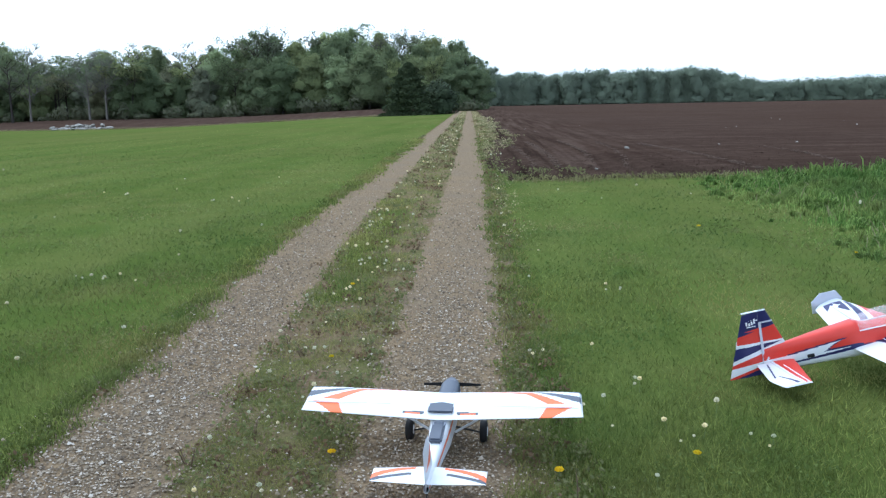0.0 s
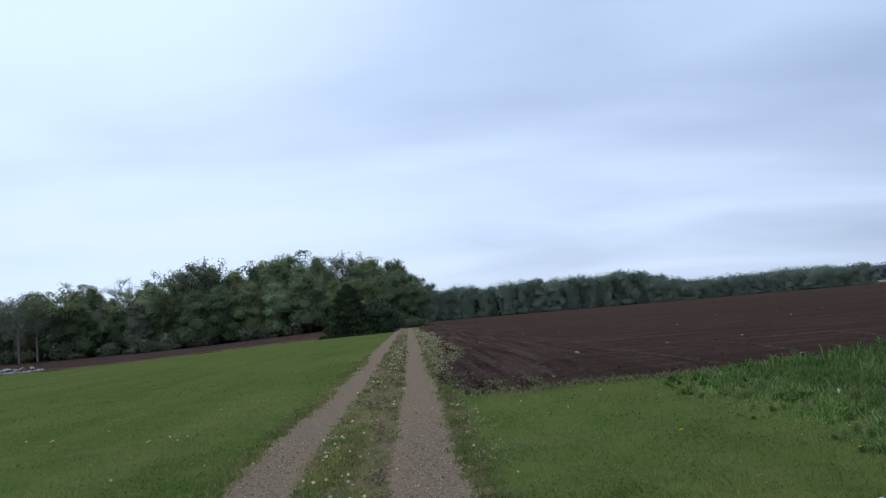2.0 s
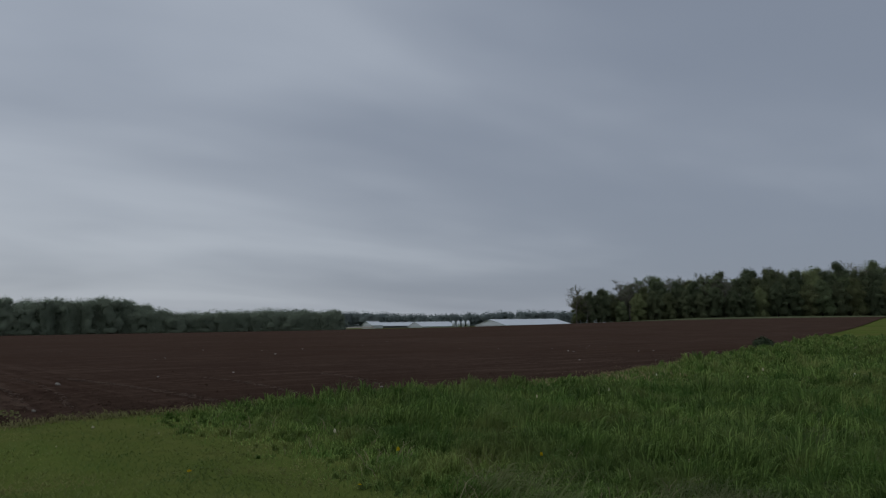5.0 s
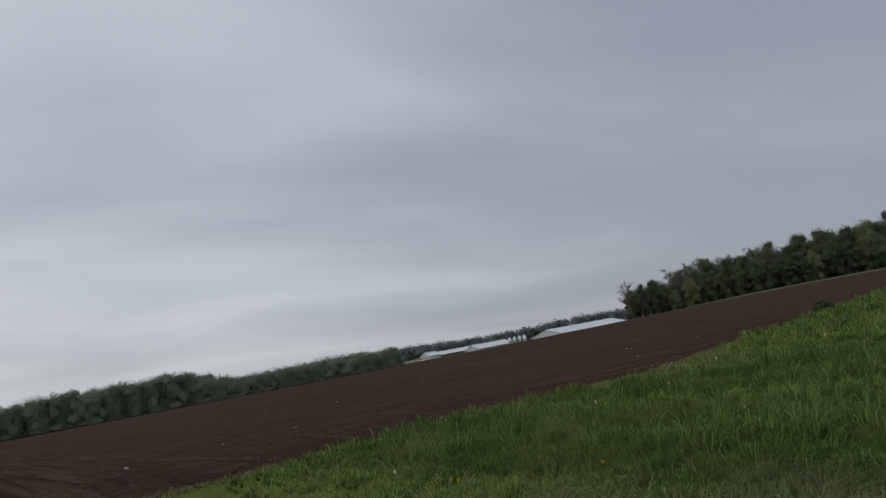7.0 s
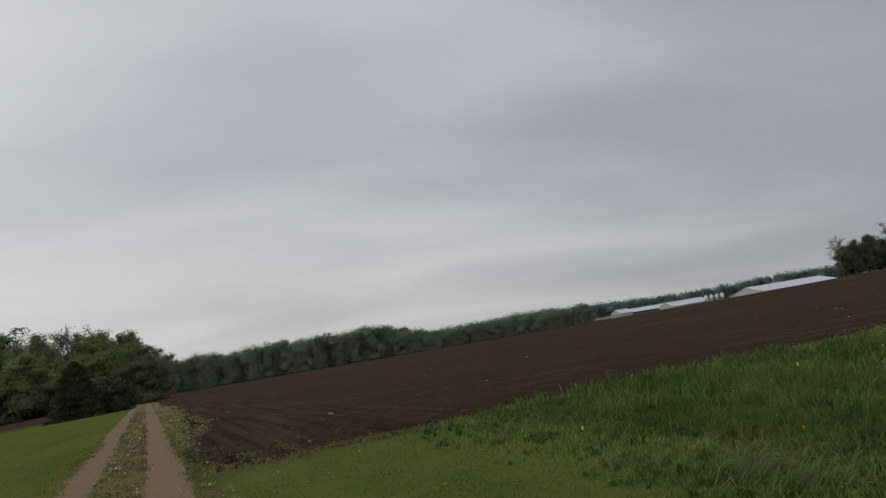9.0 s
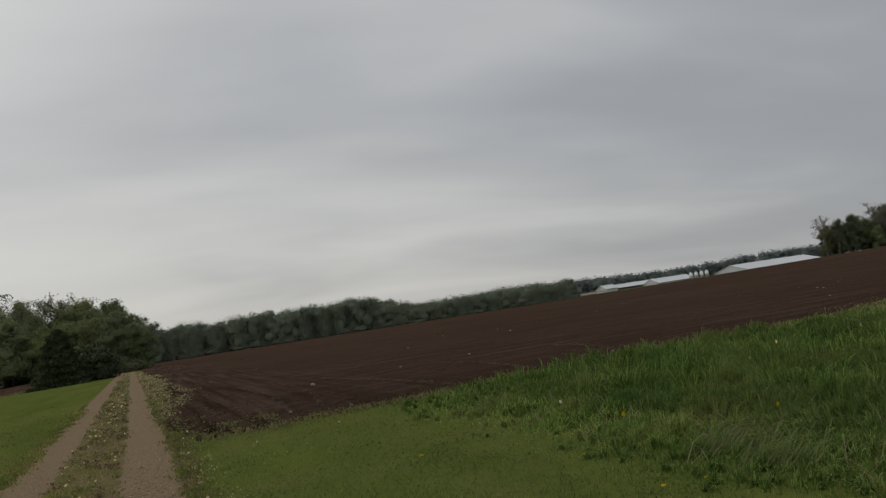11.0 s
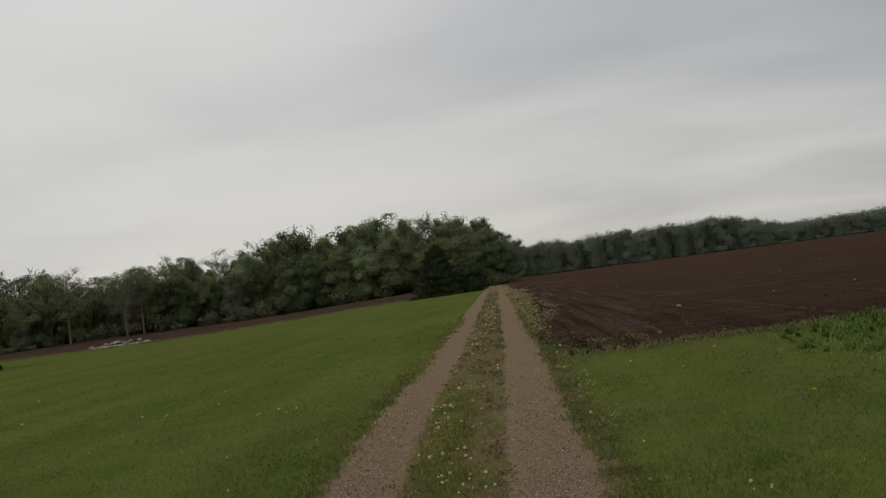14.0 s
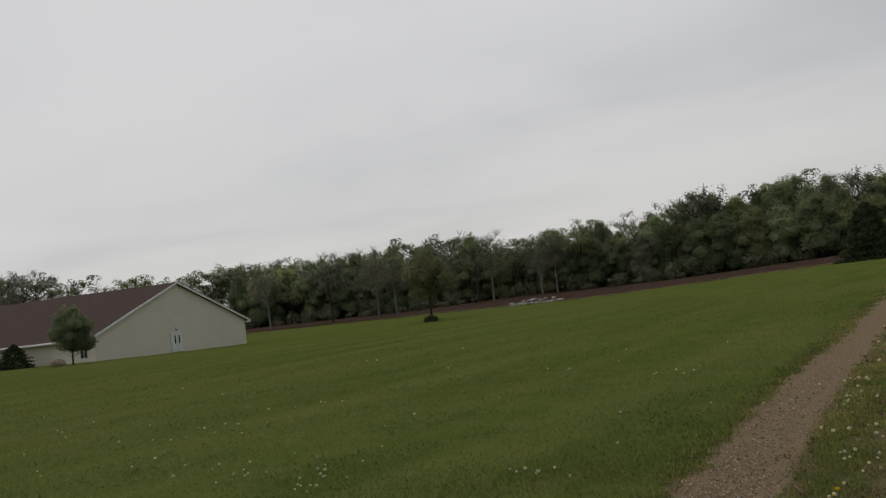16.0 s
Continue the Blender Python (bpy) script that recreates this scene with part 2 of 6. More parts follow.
def siding_material():
    """Lapped vinyl boards: narrow shadow lines and a faintly uneven tone."""
    k = Mat("vinyl_siding", 0.6, 0, 0.3)
    w = k.node("ShaderNodeTexWave", Scale=1.6, Distortion=0.0)
    w.wave_profile, w.bands_direction = "SAW", "Z"
    k.t.links.new(k.where(), w.inputs["Vector"])
    n = k.noise(0.5, 4)
    k.colour(k.mix(n, (0.67, 0.615, 0.490), (0.77, 0.710, 0.575))).bump(w.outputs[1], 0.5, 0.02)
    return k.m


def shingle_material():
    k = Mat("asphalt_shingles", 0.95, 0, 0.15)
    v = k.node("ShaderNodeTexBrick", Scale=2.2, Color1=(0.058, 0.037, 0.032, 1), Color2=(0.078, 0.052, 0.044, 1), Mortar=(0.045, 0.030, 0.026, 1))
    k.t.links.new(k.where((1, 1.6, 1)), v.inputs["Vector"])
    c = k.mix(k.ramp(k.noise(0.25, 4), [(0.35, (0,)), (0.7, (0.5,))]), v.outputs["Color"], (0.068, 0.044, 0.038))
    k.colour(c).bump(k.noise(30, 4), 0.4, 0.02)
    return k.m


def ribbed_metal(name, c, rough=0.45):
    k = Mat(name, rough, 0.0, 0.5)
    w = k.node("ShaderNodeTexWave", Scale=1.3, Distortion=0.0)
    k.t.links.new(k.where(), w.inputs["Vector"])
    n = k.noise(0.12, 4)
    k.colour(k.mix(n, tuple(v * 0.86 for v in c), c)).bump(w.outputs[1], 0.3, 0.03)
    return k.m


def stone_material():
    k = Mat("field_stone", 0.9, 0, 0.2)
    n = k.noise(5.0, 5, 0.65)
    c = k.mix(n, (0.19, 0.178, 0.16), (0.44, 0.425, 0.39))
    k.colour(k.mix(1.0, c, k.ramp(k.each(), [(0.0, (0.55, 0.52, 0.48)), (0.5, (0.95, 0.93, 0.90)), (1.0, (1.25, 1.25, 1.25))]), "MULTIPLY")).bump(n, 0.6, 0.04)
    return k.m


def pebble_material():
    k = Mat("pebbles", 0.9, 0, 0.25)
    c = k.ramp(k.island(), [(0.0, (0.085, 0.065, 0.048)), (0.38, (0.160, 0.124, 0.086)), (0.68, (0.285, 0.230, 0.164)), (0.87, (0.46, 0.385, 0.295)), (1.0, (0.62, 0.57, 0.50))])
    k.colour(k.mix(0.25, c, k.mix(k.noise(90, 3), (0.140, 0.103, 0.067), (0.30, 0.231, 0.158))))
    return k.m


def canopy_material():
    k = Mat("clear_canopy", 0.06, 0, 0.5)
    k.colour((0.95, 0.96, 0.97))
    k.b.inputs["Transmission Weight"].default_value = 0.0
    k.b.inputs["Alpha"].default_value = 0.22
    return k.m


M = {
    "lawn": lawn_material(), "verge": verge_material(), "gravel": gravel_material(), "soil": soil_material(),
    # spring green, lifted and bluish with some of the woods' haze
    "leaf": leaf_material("hazed_spring_leaves", (0.130, 0.166, 0.084), (0.222, 0.265, 0.132), (0.196, 0.228, 0.116), 0.5),
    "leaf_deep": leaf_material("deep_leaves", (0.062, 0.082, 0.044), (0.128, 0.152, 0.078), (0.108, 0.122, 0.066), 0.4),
    "leaf_pale": leaf_material("young_leaves", (0.225, 0.280, 0.135), (0.410, 0.470, 0.255), (0.335, 0.385, 0.200), 0.55),
    "leaf_olive": leaf_material("olive_buds", (0.132, 0.150, 0.098), (0.215, 0.230, 0.148), (0.190, 0.192, 0.132), 0.45),
    # far foliage made paler and greyer: the air's haze is in the colour
    "leaf_far_haze": leaf_material("hazed_far_leaves", (0.172, 0.208, 0.155), (0.222, 0.262, 0.188), (0.198, 0.236, 0.170), 0.55, 0.12),
    "leaf_lime": leaf_material("lime_leaves", (0.240, 0.285, 0.100), (0.440, 0.485, 0.190), (0.360, 0.395, 0.150), 0.55),
    "leaf_moss": leaf_material("mossy_leaves", (0.130, 0.138, 0.062), (0.225, 0.225, 0.105), (0.190, 0.180, 0.085), 0.4),
    "bank": plain("bank_grass", (0.105, 0.115, 0.060), 1.0, 0, 0.05, 0.4, 0.8),
    "lane": plain("lane_gravel", (0.26, 0.235, 0.195), 1.0, 0, 0.05, 0.35, 0.3),
    # haze of the long distance is mixed into this pale blue-green base colour
    "leaf_haze": leaf_material("hazed_distant_leaves", (0.180, 0.210, 0.208), (0.228, 0.258, 0.245), (0.200, 0.232, 0.224), 0.5, 0.05),
    "needle": leaf_material("spruce_needles", (0.028, 0.042, 0.021), (0.063, 0.080, 0.038), (0.048, 0.066, 0.033), 0.15),
    "grass": grass_material("grass_blades", (0.098, 0.133, 0.032), (0.213, 0.258, 0.074), (0.250, 0.224, 0.092), (0.096, 0.165, 0.041)),
    "near_grass": grass_material("near_blades", (0.108, 0.133, 0.030), (0.230, 0.258, 0.068), (0.265, 0.226, 0.088), (0.100, 0.160, 0.038), 0.4, (0.82, 1.3)),
    "tall": grass_material("tall_grass_blades", (0.070, 0.122, 0.024), (0.226, 0.322, 0.085), (0.222, 0.250, 0.080), (0.085, 0.175, 0.034), 0.5, (0.75, 1.2)),
    "flat_grass": grass_material("flattened_blades", (0.130, 0.160, 0.058), (0.210, 0.240, 0.100), (0.250, 0.225, 0.115), (0.140, 0.190, 0.064), 0.5),
    "weed": leaf_material("verge_weeds", (0.130, 0.142, 0.048), (0.245, 0.245, 0.100), (0.255, 0.220, 0.120), 0.4),
    "straw": leaf_material("dry_straw", (0.19, 0.165, 0.080), (0.32, 0.285, 0.160), (0.27, 0.235, 0.130)),
    "bark": bark_material("bark", (0.022, 0.019, 0.016), (0.066, 0.057, 0.048)),
    "twig": bark_material("grey_twigs", (0.10, 0.090, 0.078), (0.22, 0.20, 0.175)),
    "siding": siding_material(), "shingle": shingle_material(),
    "white": plain("white_trim", (0.74, 0.73, 0.70), 0.5), "door": plain("white_door", (0.80, 0.79, 0.75), 0.5),
    "glass_dark": plain("dark_window_glass", (0.018, 0.020, 0.022), 0.12, 0, 0.6),
    "barn_roof": ribbed_metal("white_metal_roof", (0.62, 0.65, 0.68)), "barn_wall": ribbed_metal("grey_metal_wall", (0.52, 0.54, 0.55)),
    "barn_dark": plain("dark_curtain_side", (0.10, 0.095, 0.09), 0.8), "silo": ribbed_metal("galvanised_bin", (0.72, 0.75, 0.79), 0.4),
    "rock": stone_material(), "tan_rock": plain("tan_boulder", (0.30, 0.245, 0.175), 0.9, 0, 0.2, 0.4, 3.0),
    "pale_soil": plain("pale_dry_soil", (0.122, 0.086, 0.065), 1.0, 0, 0.05, 0.45, 9.0),
    "concrete": plain("pale_concrete", (0.42, 0.40, 0.37), 0.9),
    "dock": leaf_material("dry_dock", (0.090, 0.062, 0.040), (0.190, 0.135, 0.085), (0.14, 0.105, 0.065)),
    "verge_grass": grass_material("verge_blades", (0.185, 0.178, 0.055), (0.292, 0.272, 0.095), (0.340, 0.275, 0.140), (0.162, 0.195, 0.055)),
    "cress": leaf_material("cream_seed_heads", (0.20, 0.19, 0.11), (0.48, 0.46, 0.34), (0.30, 0.27, 0.15), 0.3),
    "pebble": pebble_material(), "stem": plain("dandelion_stem", (0.16, 0.20, 0.08), 0.7),
    "fluff": leaf_material("seed_down", (0.66, 0.62, 0.46), (0.86, 0.81, 0.63), (0.76, 0.71, 0.54), 0.25),
    "petal": leaf_material("yellow_petals", (0.62, 0.46, 0.01), (0.80, 0.62, 0.02), (0.70, 0.52, 0.01), 0.3),
    "foam_white": plain("white_foam_film", (0.74, 0.75, 0.78), 0.35, 0, 0.4, 0.06), "foam_red": plain("red_foam_film", (0.60, 0.045, 0.03), 0.35, 0, 0.4, 0.10),
    "foam_navy": plain("navy_foam_film", (0.022, 0.022, 0.10), 0.35, 0, 0.4, 0.10), "foam_grey": plain("pale_grey_foam", (0.55, 0.57, 0.64), 0.45, 0, 0.4, 0.06),
    "foam_orange": plain("orange_foam_film", (0.75, 0.16, 0.045), 0.4, 0, 0.4, 0.08), "foam_slate": plain("slate_foam_film", (0.075, 0.085, 0.115), 0.4, 0, 0.4, 0.10),
    "rubber": plain("black_rubber", (0.016, 0.016, 0.017), 0.75), "wood_ply": plain("plywood", (0.45, 0.33, 0.20), 0.7), "canopy": canopy_material(),
}


# ---- mesh helpers ----
def smooth(a, b, x):
    t = np.clip((np.asarray(x, float) - a) / (b - a), 0, 1)
    return t * t * (3 - 2 * t)


def lie(x, y):
    """Height of the ground: level round the track, falling away to the house side and rising again to its woods, a low swell under the far woods on the other."""
    x, y = np.asarray(x, float), np.asarray(y, float)
    drop = -smooth(4, 62, -x) * (0.25 + 1.25 * smooth(25, 85, y))
    swell = 1.9 * np.exp(-(((x - 205) / 95) ** 2 + ((y - 130) / 95) ** 2))
    return drop + swell * smooth(20, 60, x) + smooth(133, 176, y) * smooth(4, 22, -x) * (1 - 0.85 * smooth(85, 125, -x))


def centre(y):
    """x of the right-hand wheel track's middle."""
    y = np.asarray(y, float)
    return 0.09 - 0.012 * np.clip(y, -40, 20) - 0.0195 * np.clip(y - 20, 0, None)


def left_gap(y):
    return 1.58 + 0.26 * smooth(2.5, 11, y)


def wobble(x, y, s=1.0, seed=0.0):
    """A cheap smooth noise in about -1..1."""
    x, y = np.asarray(x, float) / s + seed * 3.7, np.asarray(y, float) / s - seed * 1.9
    return (np.sin(1.7 * x + 1.3 * np.sin(0.9 * y + seed)) + np.sin(2.3 * y + 1.1 * np.sin(1.4 * x)) + np.sin(3.1 * x - 2.2 * y + 0.7)) / 3


def fast_mesh(name, V, F, material, smooth_faces=False, normals=None):
    """A mesh from arrays of vertices and of faces of one size."""
    me = bpy.data.meshes.new(name)
    V, F = np.asarray(V, np.float32), np.asarray(F, np.int32)
    k = F.shape[1]
    me.vertices.add(len(V))
    me.vertices.foreach_set("co", V.ravel())
    me.loops.add(F.size)
    me.loops.foreach_set("vertex_index", F.ravel())
    me.polygons.add(len(F))
    me.polygons.foreach_set("loop_start", np.arange(len(F), dtype=np.int32) * k)
    me.polygons.foreach_set("use_smooth", np.full(len(F), smooth_faces))
    me.materials.append(material)
    me.update(calc_edges=True)
    me.validate()
    if normals is not None:
        me.normals_split_custom_set_from_vertices(np.asarray(normals, np.float32))
    return me


def grid_mesh(name, xs, ys, zfun, material, smooth_faces=True):
    X, Y = np.meshgrid(xs, ys)
    X, Y, Z = zfun(X, Y)
    n, m = X.shape
    V = np.stack([X.ravel(), Y.ravel(), Z.ravel()], 1)
    i = np.arange(n * m).reshape(n, m)
    F = np.stack([i[:-1, :-1], i[:-1, 1:], i[1:, 1:], i[1:, :-1]], -1).reshape(-1, 4)
    return fast_mesh(name, V, F, material, smooth_faces)


def part(name, bm, material, parent, label="", shade=False):
    """Links a bmesh as one mesh object under a thing or a part."""
    me = bpy.data.meshes.new(name)
    bm.to_mesh(me)
    bm.free()
    return part_of(name, me, material, parent, label, shade)


def part_of(name, me, material, parent, label="", shade=False):
    if not me.materials:
        me.materials.append(material)
    if shade:
        me.polygons.foreach_set("use_smooth", [True] * len(me.polygons))
    ob = new(name, me)
    ob.parent = parent
    if label:
        ob["label"] = label
    return ob


def box(lo, hi, bevel=0.0, bm=None):
    bm = bm or bmesh.new()
    size = [b - a for a, b in zip(lo, hi)]
    mid = [(a + b) / 2 for a, b in zip(lo, hi)]
    r = bmesh.ops.create_cube(bm, size=1.0, matrix=Matrix.LocRotScale(mid, None, size))
    if bevel:
        edges = list({e for v in r["verts"] for e in v.link_edges})
        bmesh.ops.bevel(bm, geom=edges, offset=bevel, segments=2, affect="EDGES")
    return bm


def prism(outline, depth, bm=None, bevel=0.0):
    """A flat outline (3D points) pushed out along depth."""
    bm = bm or bmesh.new()
    vs = [bm.verts.new(p) for p in outline]
    f = bm.faces.new(vs)
    r = bmesh.ops.extrude_face_region(bm, geom=[f])
    bmesh.ops.translate(bm, vec=depth, verts=[v for v in r["geom"] if isinstance(v, bmesh.types.BMVert)])
    if bevel:
        bmesh.ops.bevel(bm, geom=list(bm.edges), offset=bevel, segments=2, affect="EDGES")
    bmesh.ops.recalc_face_normals(bm, faces=list(bm.faces))
    return bm


def tube(points, radii, sides=6, bm=None, cap=True):
    """A tapered tube along points."""
    bm = bm or bmesh.new()
    rings = []
    for i, (p, r) in enumerate(zip(points, radii)):
        p = Vector(p)
        a, b = Vector(points[max(i - 1, 0)]), Vector(points[min(i + 1, len(points) - 1)])
        q = (b - a).to_track_quat("Z", "Y")
        rings.append([bm.verts.new(p + q @ Vector((r * math.cos(2 * math.pi * k / sides), r * math.sin(2 * math.pi * k / sides), 0))) for k in range(sides)])
    for a, b in zip(rings, rings[1:]):
        for k in range(sides):
            bm.faces.new((a[k], a[(k + 1) % sides], b[(k + 1) % sides], b[k]))
    if cap:
        bm.faces.new(rings[0][::-1])
        bm.faces.new(rings[-1])
    return bm


def thing(name, at, turn=0.0, label="", category="", group="", kind=""):
    """An Empty at a thing's base."""
    ob = new(name)
    ob.matrix_basis = pose(at[0], at[1], at[2], 0, 0, turn)
    return tagged(ob, label, category, group, kind)


def setting(name, me, label, category="ground"):
    return tagged(new(name, me), label, category, kind="structure")


# ---- ground ----
def spread(n, near, far):
    u = np.linspace(-1, 1, n)
    k = math.asinh(far / near * 2.2)
    return near / 2.2 * np.sinh(u * k)


setting("ground", grid_mesh("ground", spread(221, 40, 3200), spread(221, 40, 3200) + 20, lambda X, Y: (X, Y, lie(X, Y) - 0.0), M["lawn"]),
        "mown green lawn of grass reaching to the woods")


def strip(x0, x1, z, y0=-30.0, y1=330.0, ragged=0.05, seed=0.0):
    """A band along the track, between two edges given as functions of y, with ragged sides."""
    ys = y0 + (y1 - y0) * np.linspace(0, 1, 2200) ** 2.0
    us = np.linspace(0, 1, 9)

    def lay(U, Y):
        a, b = x0(Y) + ragged * (wobble(Y, U * 0, 0.35, seed) + 0.6 * wobble(Y, U * 0, 0.09, seed + 2)), x1(Y) + ragged * wobble(Y, U * 0, 0.31, seed + 5)
        X = a + (b - a) * U
        return X, Y, lie(X, Y) + z(U, X, Y)
    return us, ys, lay


us, ys, lay = strip(lambda y: centre(y) - left_gap(y) - 0.5, lambda y: centre(y) + 0.6 + 1.6 * smooth(22, 40, y), lambda U, X, Y: 0.005 + 0.0 * U, ragged=0.07)
setting("track_verge", grid_mesh("track_verge", us, ys, lay, M["verge"]), "trodden thin grass and earth along the farm track")


def rut(U, X, Y):
    return 0.0015 + 0.0095 * np.sin(np.pi * U) ** 0.4 + 0.003 * np.sin(np.pi * U) * wobble(X, Y, 0.12)


for k, (off, half) in enumerate(((0.0, 0.46), (1.0, 0.46))):
    us, ys, lay = strip(lambda y, o=off, h=half: centre(y) - o * left_gap(y) - h, lambda y, o=off, h=half: centre(y) - o * left_gap(y) + h, rut, ragged=0.05, seed=k * 9.0)
    setting(f"wheel_track_{k + 1}", grid_mesh("wheel_track", us, ys, lay, M["gravel"]), "grey-brown gravel wheel track worn into the grass", "track")


def field_edge(x):
    """y at which the tilled field begins."""
    return 17.0 + 0.07 * np.clip(x, 0, 16) + 0.47 * np.clip(x - 18, 0, None) + 0.25 * wobble(x, 0, 0.7)


def field_z(X, Y):
    edge = field_edge(X)
    d = np.sqrt(X ** 2 + Y ** 2)
    near = np.exp(-np.clip(d - 15, 0, None) / 30)
    clods = 0.045 * wobble(X, Y, 0.16, 1) * wobble(X, Y, 0.5, 2) + 0.03 * wobble(X, Y, 0.09, 3) + 0.025 * np.sin(Y * 9.0 + 0.8 * X + wobble(X, Y, 2.0, 4))
    clods = clods + 0.035 * np.sin(X * 8.0 + 0.25 * Y + 1.5 * wobble(X, Y, 3.0, 5)) * smooth(7, 3, X) * smooth(0.2, 1.0, X)
    lip = smooth(-0.02, 0.5, Y - edge)
    return X, Y, lie(X, Y) + 0.012 + 0.12 * smooth(50, 200, d) + (0.035 + near * np.maximum(clods, -0.03)) * lip


def field_lay(U, W):
    """U across the field from the track, W away from the near edge."""
    X = 0.34 + 285 * U ** 1.9
    X0 = X
    start = field_edge(X) + 3.4 * np.exp(-np.clip(X - 0.34, 0, None) / 0.6) + 0.25 * wobble(X, 0, 0.25, 8) * np.exp(-X / 3)
    Y = start + (366 - start) * W ** 2.4
    far = np.clip(Y - 20, 0, None)
    X = X0 - 0.0195 * far * np.exp(-X0 / 30) + 0.95 * smooth(26.0, 42, Y) * np.exp(-X0 / 6) + (0.15 * wobble(Y, X0, 0.4, 6) + 0.32 * wobble(Y, X0, 1.7, 7) * smooth(24, 34, Y)) * np.exp(-X0 / 3)
    return field_z(X, Y)


setting("tilled_field", grid_mesh("tilled_field", np.linspace(0, 1, 420), np.linspace(0, 1, 420), field_lay, M["soil"]), "freshly tilled dark brown field of bare soil", "field")


def back_lay(X, Y):
    Z = Y + 1.2 * wobble(X, Y, 6)
    return X, Z, lie(X, Z) + 0.06


setting("tilled_strip", grid_mesh("tilled_strip", np.linspace(-330, -5, 160), np.linspace(132, 200, 20), back_lay, M["soil"]), "brown tilled strip between the lawn and the woods", "field")


# ---- trees ----
def leaf_cards(points, size, out=None, jitter=0.35, bend=0.25):
    """Small bent leaf clumps (two triangles each) at points, turned at random or roughly along out."""
    n = len(points)
    c = rng.normal(size=(n, 3))
    c /= np.linalg.norm(c, axis=1, keepdims=True)
    if out is not None:
        c = c * 0.62 + out
        c /= np.linalg.norm(c, axis=1, keepdims=True)
    a = np.cross(c, rng.normal(size=(n, 3)))
    a /= np.linalg.norm(a, axis=1, keepdims=True)
    b = np.cross(c, a)
    s = (size * (1 + jitter * rng.uniform(-1, 1, n)))[:, None]
    P = np.asarray(points)
    V = np.stack([P - a * s * 0.62, P + b * s * 0.42 - c * s * bend, P + a * s * 0.62, P - b * s * 0.42 - c * s * bend * 0.6], 1).reshape(-1, 3)
    i = np.arange(n)[:, None] * 4
    F = np.concatenate([i + [0, 2, 1], i + [0, 3, 2]], 1).reshape(-1, 3)
    return V, F


def ball(level):
    bm = bmesh.new()
    bmesh.ops.create_icosphere(bm, subdivisions=level, radius=1.0)
    V, F = np.array([v.co for v in bm.verts]), np.array([[v.index for v in f.verts] for f in bm.faces])
    bm.free()
    return V, F


BALL = ball(2)


def cores(lobes, scale=0.84):
    """The dense leafage inside the lobes, as uneven rounded masses."""
    Vs, Fs, k = [], [], 0
    for (x, y, z, r, h) in lobes:
        d = BALL[0] * (1 + 0.16 * wobble(BALL[0][:, 0] * 2.6 + x, BALL[0][:, 2] * 2.6 + y, 1.0) + 0.10 * rng.normal(size=len(BALL[0])))[:, None]
        Vs.append(d * [r * scale, r * scale, h * scale] + [x, y, z])
        Fs.append(BALL[1] + k)
        k += len(d)
    return np.concatenate(Vs), np.concatenate(Fs)


def rounded(V, lobes, ways=None):
    """Normals that turn the leaves' light with the rounding of the lobe and of the whole crown."""
    L = np.array(lobes)
    mid = np.average(L[:, :3], axis=0, weights=L[:, 3] * L[:, 4])
    half = np.array([max(np.ptp(L[:, k]) * 0.5, 0.5) + L[:, 3].mean() for k in range(3)])
    out = (V - mid) / half
    out /= np.linalg.norm(out, axis=1, keepdims=True) + 1e-6
    N = out * 0.50 + [0, 0, 0.55] + 0.20 * rng.normal(size=V.shape)
    if ways is not None:
        N = N + 0.22 * ways
    return N / (np.linalg.norm(N, axis=1, keepdims=True) + 1e-6)


def leafage(name, lobes, n, size, leaf, core=0.84):
    """A crown: dense inner masses under a skin of leaf clumps."""
    P, ways = crown_points(lobes, n, True)
    V, F = leaf_cards(P, size, ways)
    N = rounded(V, lobes, np.repeat(ways, 4, 0))
    if core:
        V2, F2 = cores(lobes, core)
        N = np.concatenate([N, rounded(V2, lobes, np.tile(BALL[0], (len(lobes), 1)))])
        V, F = np.concatenate([V, V2]), np.concatenate([F, F2 + len(V)])
    return fast_mesh(name, V, F, M[leaf], True, N)


def crown_points(lobes, n, outward=False):
    """Points near the skins of overlapping lobes (x, y, z, rx, rz), and the ways out of the lobes."""
    spots, ways = [], []
    w = np.array([l[3] * l[4] for l in lobes])
    for (x, y, z, r, h), share in zip(lobes, w / w.sum()):
        k = max(8, int(n * share))
        d = rng.normal(size=(k, 3))
        d /= np.linalg.norm(d, axis=1, keepdims=True)
        ways.append(d.copy())
        d *= (rng.uniform(0.35, 1.1, k) ** 0.4)[:, None]
        d *= (1 + 0.20 * wobble(d[:, 0] * 4 + x, d[:, 2] * 4 + y, 1.0))[:, None]
        spots.append(d * [r, r, h] + [x, y, z])
    spots, ways = np.concatenate(spots), np.concatenate(ways)
    return (spots, ways) if outward else spots


